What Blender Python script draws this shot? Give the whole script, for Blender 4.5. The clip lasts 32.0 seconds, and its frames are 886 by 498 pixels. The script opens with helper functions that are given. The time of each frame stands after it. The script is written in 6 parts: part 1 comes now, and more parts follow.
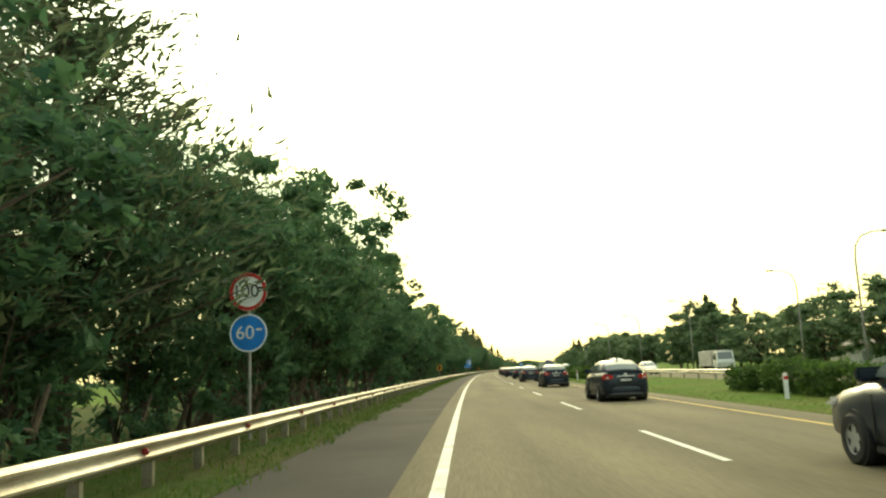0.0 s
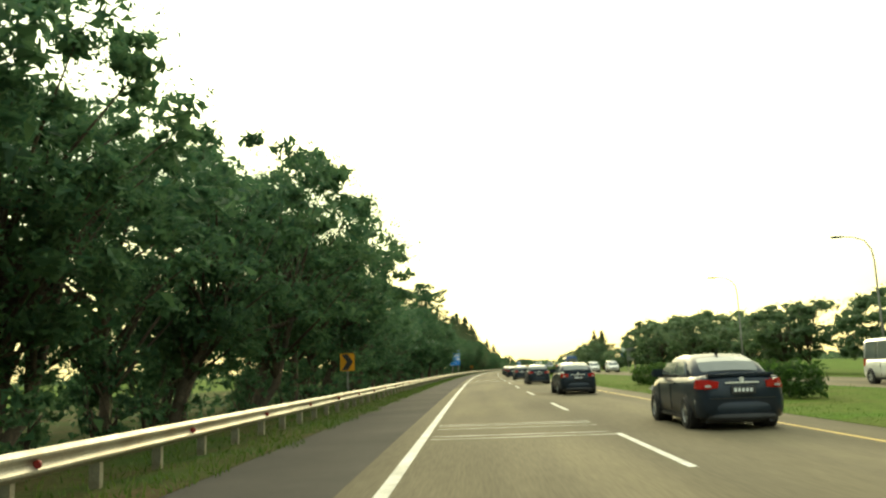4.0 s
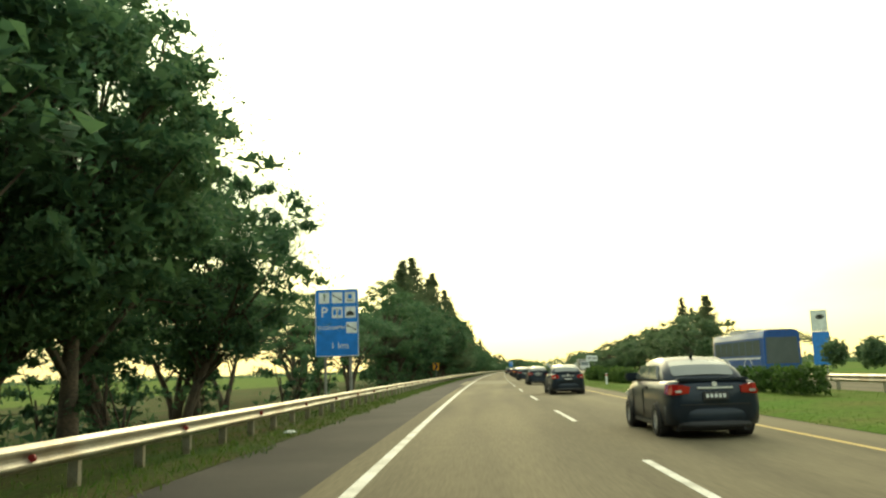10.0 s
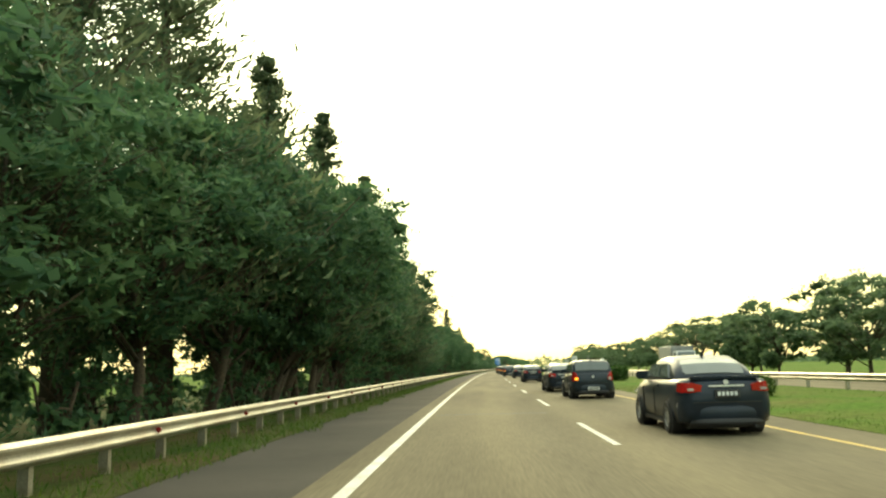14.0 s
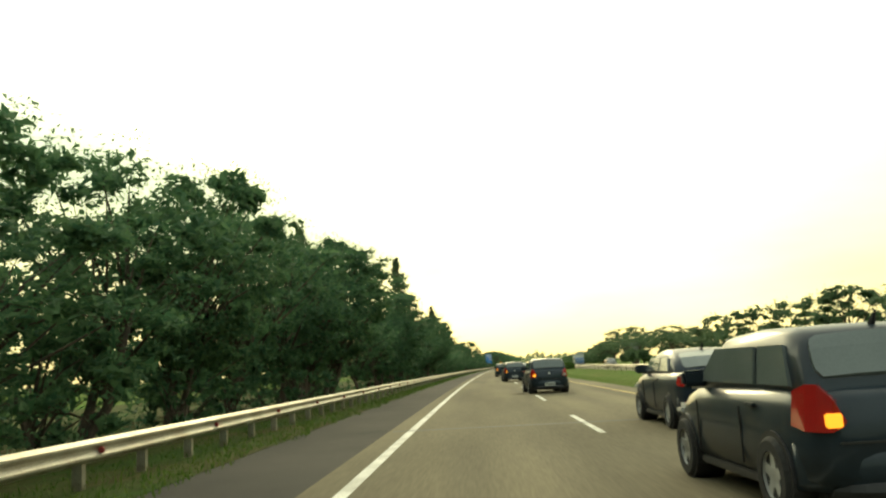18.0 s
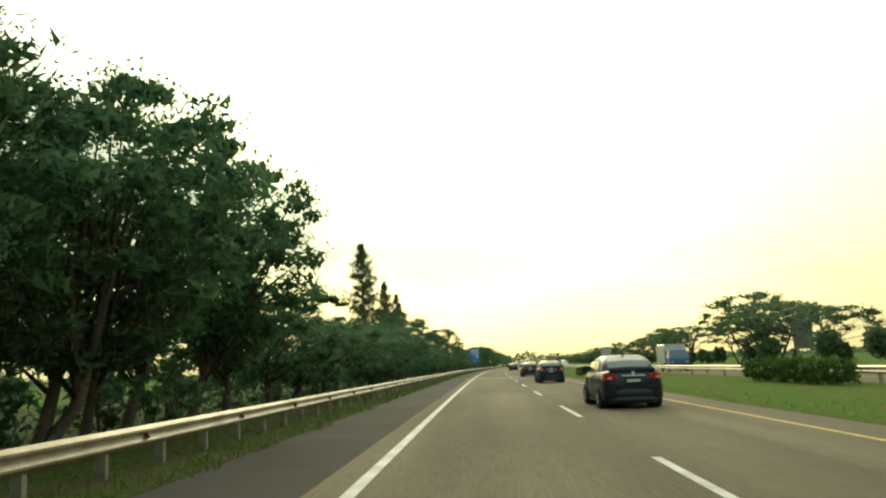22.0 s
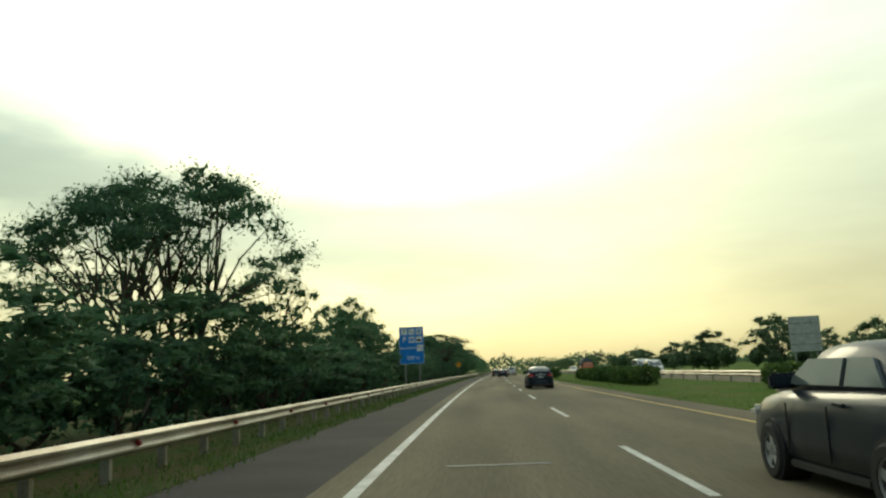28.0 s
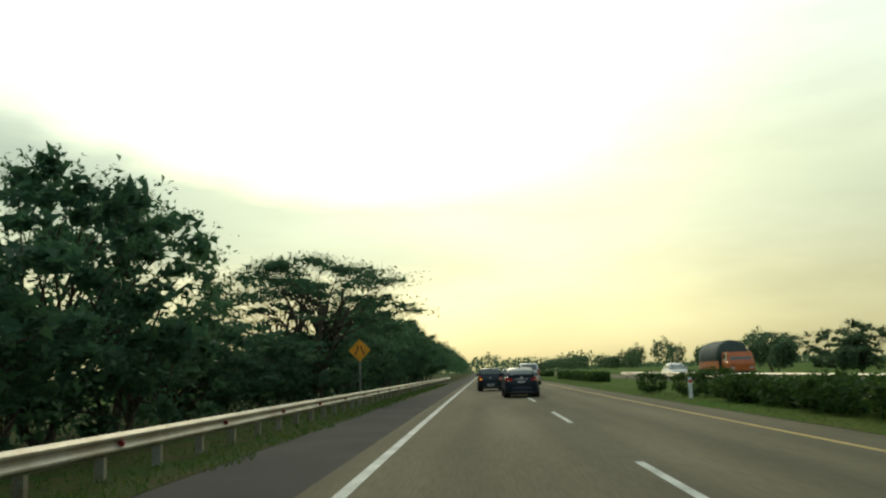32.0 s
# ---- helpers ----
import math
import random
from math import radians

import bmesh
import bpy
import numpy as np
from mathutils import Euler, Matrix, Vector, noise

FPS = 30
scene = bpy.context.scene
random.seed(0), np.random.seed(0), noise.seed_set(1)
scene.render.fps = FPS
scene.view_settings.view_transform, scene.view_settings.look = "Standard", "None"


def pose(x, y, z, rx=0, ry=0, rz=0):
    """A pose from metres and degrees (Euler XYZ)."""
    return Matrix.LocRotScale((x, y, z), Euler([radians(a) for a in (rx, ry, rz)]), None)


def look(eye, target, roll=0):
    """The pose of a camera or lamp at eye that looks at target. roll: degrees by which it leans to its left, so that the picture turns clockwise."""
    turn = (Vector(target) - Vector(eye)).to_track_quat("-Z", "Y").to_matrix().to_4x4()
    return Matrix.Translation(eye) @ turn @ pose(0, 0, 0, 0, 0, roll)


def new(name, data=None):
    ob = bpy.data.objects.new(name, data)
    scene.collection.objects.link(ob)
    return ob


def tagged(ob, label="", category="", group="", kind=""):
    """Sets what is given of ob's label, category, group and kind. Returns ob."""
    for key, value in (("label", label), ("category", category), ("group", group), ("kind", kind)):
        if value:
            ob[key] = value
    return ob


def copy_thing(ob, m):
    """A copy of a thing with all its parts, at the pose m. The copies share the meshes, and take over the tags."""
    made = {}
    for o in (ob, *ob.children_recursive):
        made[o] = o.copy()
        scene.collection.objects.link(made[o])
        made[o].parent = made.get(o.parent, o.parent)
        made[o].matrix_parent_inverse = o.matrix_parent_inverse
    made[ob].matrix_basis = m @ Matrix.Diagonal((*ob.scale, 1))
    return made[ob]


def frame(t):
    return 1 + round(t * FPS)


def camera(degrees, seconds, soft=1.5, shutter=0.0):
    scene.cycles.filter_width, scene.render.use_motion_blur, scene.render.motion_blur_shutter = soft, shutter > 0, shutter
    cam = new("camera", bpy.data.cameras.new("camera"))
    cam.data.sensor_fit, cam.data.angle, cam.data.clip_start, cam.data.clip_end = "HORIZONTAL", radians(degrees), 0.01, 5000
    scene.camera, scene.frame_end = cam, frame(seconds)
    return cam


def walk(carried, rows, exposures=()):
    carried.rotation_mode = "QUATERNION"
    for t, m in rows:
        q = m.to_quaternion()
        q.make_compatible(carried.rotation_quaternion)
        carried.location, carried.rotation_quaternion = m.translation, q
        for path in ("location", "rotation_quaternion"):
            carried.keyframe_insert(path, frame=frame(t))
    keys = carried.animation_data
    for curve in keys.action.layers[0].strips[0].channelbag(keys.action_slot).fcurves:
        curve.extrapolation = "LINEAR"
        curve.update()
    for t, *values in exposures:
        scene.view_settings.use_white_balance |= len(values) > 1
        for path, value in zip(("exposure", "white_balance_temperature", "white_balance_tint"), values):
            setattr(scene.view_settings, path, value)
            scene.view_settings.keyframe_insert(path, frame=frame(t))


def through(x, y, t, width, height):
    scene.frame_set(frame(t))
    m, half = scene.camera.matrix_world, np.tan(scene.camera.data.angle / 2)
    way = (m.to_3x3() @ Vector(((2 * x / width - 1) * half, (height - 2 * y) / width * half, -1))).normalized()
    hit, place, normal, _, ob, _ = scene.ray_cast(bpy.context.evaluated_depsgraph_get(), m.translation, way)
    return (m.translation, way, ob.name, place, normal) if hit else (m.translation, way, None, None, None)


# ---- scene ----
# The road's axis is its white edge line: s metres along it, o metres to its right.
BENDS = [(-60, 2.55e-4), (-12, 2.69e-4), (36, 2.62e-4), (84, 1.80e-4), (132, 1.28e-4), (180, 2.69e-4), (228, 3.05e-4), (276, 1.94e-4), (324, 2.20e-4), (372, 1.29e-4), (420, 1.96e-4), (468, 2.53e-4), (516, 1.71e-4), (564, 1.17e-4), (612, 2.08e-4), (660, 3.35e-4), (708, 2.36e-4), (756, 1.95e-4), (804, 1.01e-4), (852, -0.15e-4), (900, -0.52e-4), (948, -0.57e-4), (996, -0.52e-4), (1044, -0.44e-4), (1092, -0.38e-4), (1140, -0.32e-4)]  # (s, curvature to the right per metre)


def lay_axis():
    table, x, y, a = [], 0.0, 0.0, 0.0
    at = np.interp(np.arange(-200, 2601), [b[0] for b in BENDS], [b[1] for b in BENDS])
    for k in at:
        table.append((x, y, a))
        x, y, a = x + math.sin(a + k / 2), y + math.cos(a + k / 2), a + k
    x0, y0, a0 = table[200]
    c, n = math.cos(a0), math.sin(a0)
    return np.array([((x - x0) * c - (y - y0) * n, (x - x0) * n + (y - y0) * c, a - a0) for x, y, a in table])


AXIS = lay_axis()


def along(s, o=0.0, z=0.0):
    """The place s metres along the road, o metres right of its white edge line."""
    i = min(max(int(math.floor(s)) + 200, 0), len(AXIS) - 2)
    x, y, a = AXIS[i] + (AXIS[i + 1] - AXIS[i]) * (s - (i - 200))
    return Vector((x + o * math.cos(a), y - o * math.sin(a), z))


def bearing(s):
    return AXIS[min(max(int(round(s)) + 200, 0), len(AXIS) - 1)][2]


def stand(s, o, z=0.0, turn=0.0):
    """A pose on the road's frame: local y runs along the road, local x to its right; turn in degrees to the left."""
    p = along(s, o, z)
    return pose(p.x, p.y, p.z, 0, 0, -math.degrees(bearing(s)) + turn)


# Seconds, metres along the road, metres right of the edge line, height, turn to the left, tilt up, lean (degrees).
DRIVE = [
    (0.0, 2.76, 0.349, 1.253, 1.18, 8.78, -2.40),
    (0.5, 11.88, 0.509, 1.253, 1.69, 8.50, -2.23),
    (1.0, 21.33, 0.577, 1.253, 2.00, 8.56, -1.57),
    (1.5, 31.10, 0.676, 1.253, 2.32, 8.84, -2.05),
    (2.0, 41.06, 0.693, 1.253, 1.87, 9.23, -1.76),
    (2.5, 51.08, 0.772, 1.253, 1.92, 8.85, -1.99),
    (3.0, 61.08, 0.883, 1.253, 1.84, 8.74, -1.90),
    (3.5, 71.06, 0.973, 1.253, 1.96, 9.00, -2.29),
    (4.0, 81.15, 0.986, 1.253, 1.82, 8.69, -2.02),
    (4.5, 91.51, 1.019, 1.253, 1.77, 8.92, -2.32),
    (5.0, 102.23, 1.062, 1.253, 1.88, 8.93, -2.39),
    (5.5, 113.26, 1.122, 1.253, 2.15, 8.92, -2.42),
    (6.0, 124.50, 1.179, 1.253, 2.41, 8.91, -2.46),
    (6.5, 135.85, 1.215, 1.253, 2.53, 8.92, -2.53),
    (7.0, 147.21, 1.226, 1.253, 2.64, 8.50, -1.96),
    (7.5, 158.54, 1.178, 1.253, 2.33, 8.75, -2.18),
    (8.0, 170.10, 1.192, 1.253, 1.69, 9.05, -3.03),
    (8.5, 181.81, 1.289, 1.253, 1.65, 8.83, -2.28),
    (9.0, 193.25, 1.431, 1.253, 1.87, 8.84, -2.51),
    (9.5, 204.12, 1.415, 1.253, 2.01, 8.59, -2.09),
    (10.0, 215.06, 1.401, 1.253, 2.25, 8.76, -1.66),
    (10.5, 226.93, 1.476, 1.253, 2.14, 8.55, -1.71),
    (11.0, 239.13, 1.441, 1.253, 2.14, 8.69, -1.60),
    (11.5, 251.07, 1.441, 1.253, 2.11, 8.48, -1.94),
    (12.0, 262.88, 1.468, 1.253, 2.14, 9.21, -1.75),
    (12.5, 274.84, 1.550, 1.253, 2.30, 8.26, -2.15),
    (13.0, 287.03, 1.481, 1.253, 2.34, 8.34, -2.00),
    (13.5, 299.48, 1.483, 1.253, 2.20, 7.75, -2.35),
    (14.0, 312.14, 1.438, 1.253, 2.30, 8.62, -1.49),
    (14.5, 324.95, 1.483, 1.253, 2.20, 8.47, -1.89),
    (15.0, 337.74, 1.497, 1.253, 2.34, 8.79, -2.59),
    (15.5, 350.59, 1.545, 1.253, 2.75, 9.61, -2.56),
    (16.0, 363.48, 1.600, 1.253, 2.66, 9.43, -2.61),
    (16.5, 376.39, 1.646, 1.253, 2.49, 9.03, -2.59),
    (17.0, 389.27, 1.660, 1.253, 2.31, 8.64, -2.57),
    (17.5, 402.08, 1.617, 1.253, 2.23, 8.45, -2.62),
    (18.0, 414.84, 1.523, 1.253, 2.22, 8.58, -3.08),
    (18.5, 427.63, 1.394, 1.253, 2.30, 9.15, -3.12),
    (19.0, 440.40, 1.507, 1.253, 2.31, 9.05, -3.11),
    (19.5, 452.78, 1.540, 1.253, 2.60, 8.87, -2.55),
    (20.0, 465.03, 1.510, 1.253, 2.64, 8.66, -2.70),
    (20.5, 477.46, 1.478, 1.253, 2.83, 9.09, -2.65),
    (21.0, 489.89, 1.426, 1.253, 2.67, 8.82, -2.36),
    (21.5, 502.11, 1.434, 1.253, 2.65, 8.84, -2.19),
    (22.0, 514.45, 1.428, 1.253, 2.53, 8.49, -2.34),
    (22.5, 527.16, 1.480, 1.253, 2.31, 8.46, -2.21),
    (23.0, 539.84, 1.513, 1.253, 2.21, 8.64, -2.26),
    (23.5, 552.14, 1.623, 1.253, 2.08, 8.68, -2.83),
    (24.0, 564.29, 1.676, 1.253, 2.25, 8.88, -2.64),
    (24.5, 576.65, 1.606, 1.253, 1.84, 8.28, -1.65),
    (25.0, 589.21, 1.571, 1.253, 1.94, 8.39, -1.71),
    (25.5, 601.99, 1.543, 1.253, 2.17, 8.64, -1.85),
    (26.0, 615.02, 1.520, 1.253, 2.40, 8.90, -2.00),
    (26.5, 628.28, 1.503, 1.253, 2.51, 9.01, -2.06),
    (27.0, 641.73, 1.495, 1.253, 2.52, 8.86, -2.27),
    (27.5, 655.14, 1.484, 1.253, 2.30, 9.01, -2.30),
    (28.0, 668.21, 1.410, 1.253, 2.16, 8.87, -2.40),
    (28.5, 681.19, 1.363, 1.253, 2.40, 8.32, -2.47),
    (29.0, 694.53, 1.321, 1.253, 2.54, 8.76, -2.26),
    (29.5, 708.39, 1.324, 1.253, 2.54, 8.84, -2.03),
    (30.0, 722.21, 1.184, 1.253, 2.39, 8.46, -1.67),
    (30.5, 735.64, 1.145, 1.253, 2.64, 8.66, -2.06),
    (31.0, 748.97, 1.261, 1.253, 2.26, 8.80, -2.01),
    (31.5, 761.84, 1.414, 1.253, 2.25, 8.73, -2.23),
    (32.0, 774.13, 1.537, 1.253, 2.35, 8.90, -2.05),
]


def seat(s, o, h, turn, tilt, lean):
    p = along(s, o, h)
    return pose(p.x, p.y, p.z, 0, 0, -math.degrees(bearing(s)) + turn) @ pose(0, 0, 0, 90 + tilt, 0, 0) @ pose(0, 0, 0, 0, 0, lean)


cam = camera(58.57, 32.0, soft=2.3)
LIGHT = [(0.0, -0.15), (2.0, 0.04), (4.0, -0.12), (7.0, -0.15), (9.0, -0.02), (10.0, -0.25), (10.6, -0.7), (11.0, -1.07), (12.0, -1.32), (12.4, -0.6), (12.7, -0.15), (15.0, 0.1), (18.0, -0.52), (19.0, -0.12), (20.0, -0.3), (21.4, -0.5), (22.0, -0.75), (22.6, -1.52), (24.5, -1.47), (27.0, -1.6), (28.0, -1.46), (29.0, -1.62), (30.0, -1.46), (31.0, -1.6), (32.0, -1.52)]
WHITE = [(0.0, 8050, -4), (10.0, 8050, -4), (11.0, 6650, -3), (12.2, 6650, -3), (12.7, 8050, -4), (21.5, 8000, -4), (23.0, 6550, -2), (32.0, 6450, -1)]  # the clip's warm, slightly green white balance
walk(cam, [(r[0], seat(*r[1:])) for r in DRIVE], [(*r, float(np.interp(r[0], [w[0] for w in WHITE], [w[1] for w in WHITE])), float(np.interp(r[0], [w[0] for w in WHITE], [w[2] for w in WHITE]))) for r in LIGHT])

# ---- world and light ----
SUN_TURN, SUN_HIGH = 2.0, 22.0  # degrees right of the y axis, degrees above the horizon
world = bpy.data.worlds.new("evening_sky")
scene.world = world
world.use_nodes = True
wn, wl = world.node_tree.nodes, world.node_tree.links
wn.clear()


def wmath(op, a, b=None):
    node = wn.new("ShaderNodeMath")
    node.operation = op
    for i, v in enumerate((a, b)):
        if v is None:
            continue
        if isinstance(v, (int, float)):
            node.inputs[i].default_value = v
        else:
            wl.new(v, node.inputs[i])
    return node.outputs[0]


sky = wn.new("ShaderNodeTexSky")
sky.sky_type, sky.sun_disc = "NISHITA", False
sky.sun_elevation, sky.sun_rotation = radians(SUN_HIGH), radians(SUN_TURN)
sky.dust_density, sky.air_density = 3.0, 1.0
# A thin haze of cloud under the sky: cream at the horizon, white above, with soft banks.
where = wn.new("ShaderNodeTexCoord")
split = wn.new("ShaderNodeSeparateXYZ")
wl.new(where.outputs["Generated"], split.inputs[0])
haze = wn.new("ShaderNodeValToRGB")
haze.color_ramp.interpolation = "EASE"
stops = haze.color_ramp.elements
stops[0].position, stops[0].color = 0.0, (0.80, 0.69, 0.36, 1)
stops[1].position, stops[1].color = 1.0, (1.0, 1.05, 1.0, 1)
for at, colour in ((0.07, (0.93, 0.85, 0.47, 1)), (0.2, (1.08, 1.08, 0.72, 1)), (0.42, (1.45, 1.5, 1.25, 1))):
    e = stops.new(at)
    e.color = colour
wl.new(wmath("MAXIMUM", split.outputs["Z"], 0.0), haze.inputs[0])
squash = wn.new("ShaderNodeMapping")
squash.inputs["Scale"].default_value = (1.0, 1.0, 3.2)
squash.inputs["Location"].default_value = (0.35, 0.0, 0.1)
wl.new(where.outputs["Generated"], squash.inputs[0])
banks = wn.new("ShaderNodeTexNoise")
banks.inputs["Scale"].default_value, banks.inputs["Detail"].default_value, banks.inputs["Roughness"].default_value = 1.7, 5.0, 0.5
wl.new(squash.outputs[0], banks.inputs["Vector"])
bank = wn.new("ShaderNodeMapRange")
bank.interpolation_type = "SMOOTHSTEP"
bank.inputs[1].default_value, bank.inputs[2].default_value, bank.inputs[3].default_value, bank.inputs[4].default_value = 0.36, 0.60, 0.88, 1.08
wl.new(banks.outputs[0], bank.inputs[0])
a, e = radians(SUN_TURN), radians(SUN_HIGH)
SUN_WAY = Vector((math.sin(a) * math.cos(e), math.cos(a) * math.cos(e), math.sin(e)))
dot = wn.new("ShaderNodeVectorMath")
dot.operation = "DOT_PRODUCT"
wl.new(where.outputs["Generated"], dot.inputs[0])
dot.inputs[1].default_value = SUN_WAY
toward = wmath("MULTIPLY", wmath("ADD", dot.outputs["Value"], 1.0), 0.5)
near_sun = wmath("POWER", wmath("MAXIMUM", dot.outputs["Value"], 0.0), 10.0)
lobe = wmath("ADD", wmath("ADD", wmath("MULTIPLY", wmath("POWER", toward, 2.0), 0.9), wmath("MULTIPLY", near_sun, 0.6)), 0.78)
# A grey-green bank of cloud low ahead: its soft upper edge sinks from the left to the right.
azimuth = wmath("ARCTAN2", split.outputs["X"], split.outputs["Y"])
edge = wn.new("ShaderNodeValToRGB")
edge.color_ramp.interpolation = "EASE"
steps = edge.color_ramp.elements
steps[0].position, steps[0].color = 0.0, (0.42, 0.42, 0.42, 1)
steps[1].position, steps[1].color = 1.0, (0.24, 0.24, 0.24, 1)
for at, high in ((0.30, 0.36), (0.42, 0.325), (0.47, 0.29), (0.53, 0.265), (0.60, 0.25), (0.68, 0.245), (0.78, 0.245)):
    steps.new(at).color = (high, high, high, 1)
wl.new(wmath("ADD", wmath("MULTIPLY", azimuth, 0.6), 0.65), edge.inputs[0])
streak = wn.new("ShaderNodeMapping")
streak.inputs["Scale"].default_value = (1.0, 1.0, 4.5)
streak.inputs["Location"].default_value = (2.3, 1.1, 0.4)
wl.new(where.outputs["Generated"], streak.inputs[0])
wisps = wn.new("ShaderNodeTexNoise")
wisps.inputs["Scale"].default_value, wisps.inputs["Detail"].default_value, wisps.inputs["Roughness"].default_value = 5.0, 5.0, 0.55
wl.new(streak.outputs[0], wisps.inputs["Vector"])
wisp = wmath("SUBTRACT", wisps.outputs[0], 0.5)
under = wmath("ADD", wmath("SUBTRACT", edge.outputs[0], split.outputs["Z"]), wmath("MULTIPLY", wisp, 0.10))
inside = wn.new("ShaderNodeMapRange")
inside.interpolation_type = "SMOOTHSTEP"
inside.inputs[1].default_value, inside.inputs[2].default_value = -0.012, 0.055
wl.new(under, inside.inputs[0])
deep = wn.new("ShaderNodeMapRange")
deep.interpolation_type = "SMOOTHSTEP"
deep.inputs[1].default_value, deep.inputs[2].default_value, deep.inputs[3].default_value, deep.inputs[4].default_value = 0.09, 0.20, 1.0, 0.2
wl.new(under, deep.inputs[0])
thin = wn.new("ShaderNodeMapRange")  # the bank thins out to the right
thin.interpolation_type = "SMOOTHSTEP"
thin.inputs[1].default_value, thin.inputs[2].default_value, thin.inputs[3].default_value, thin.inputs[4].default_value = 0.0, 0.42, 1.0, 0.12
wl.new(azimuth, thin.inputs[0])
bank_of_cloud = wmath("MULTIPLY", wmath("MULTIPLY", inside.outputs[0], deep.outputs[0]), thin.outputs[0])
bright = wmath("MULTIPLY", wmath("MULTIPLY", bank.outputs[0], lobe), wmath("ADD", 1.0, wmath("MULTIPLY", wisp, 0.35)))
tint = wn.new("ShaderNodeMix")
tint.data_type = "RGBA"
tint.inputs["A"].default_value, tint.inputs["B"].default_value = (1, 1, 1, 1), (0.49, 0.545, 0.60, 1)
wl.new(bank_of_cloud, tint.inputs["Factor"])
cool = wn.new("ShaderNodeMix")  # away from the sun the sky turns blue
cool.data_type = "RGBA"
cool.inputs["A"].default_value, cool.inputs["B"].default_value = (0.82, 1.0, 1.35, 1), (1, 1, 1, 1)
wl.new(toward, cool.inputs["Factor"])
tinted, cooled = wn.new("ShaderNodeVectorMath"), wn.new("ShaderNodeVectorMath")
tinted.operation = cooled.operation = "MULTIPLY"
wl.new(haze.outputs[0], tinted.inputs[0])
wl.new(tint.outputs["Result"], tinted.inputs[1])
wl.new(tinted.outputs[0], cooled.inputs[0])
wl.new(cool.outputs["Result"], cooled.inputs[1])
veil = wn.new("ShaderNodeVectorMath")
veil.operation = "SCALE"
wl.new(cooled.outputs[0], veil.inputs[0])
wl.new(bright, veil.inputs["Scale"])
back, over, out = wn.new("ShaderNodeBackground"), wn.new("ShaderNodeBackground"), wn.new("ShaderNodeOutputWorld")
both = wn.new("ShaderNodeAddShader")
back.inputs["Strength"].default_value, over.inputs["Strength"].default_value = 0.05, 1.25
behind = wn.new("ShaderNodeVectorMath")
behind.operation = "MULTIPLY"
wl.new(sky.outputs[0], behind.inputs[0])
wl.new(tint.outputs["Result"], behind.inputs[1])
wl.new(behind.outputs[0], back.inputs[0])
wl.new(veil.outputs[0], over.inputs[0])
wl.new(back.outputs[0], both.inputs[0])
wl.new(over.outputs[0], both.inputs[1])
wl.new(both.outputs[0], out.inputs[0])
sun_data = bpy.data.lights.new("sun", "SUN")
sun_data.energy, sun_data.angle, sun_data.color = 1.2, radians(14), (1.0, 0.86, 0.62)
sun = new("sun", sun_data)
sun.matrix_world = look((0, 0, 60), Vector((0, 0, 60)) - SUN_WAY)

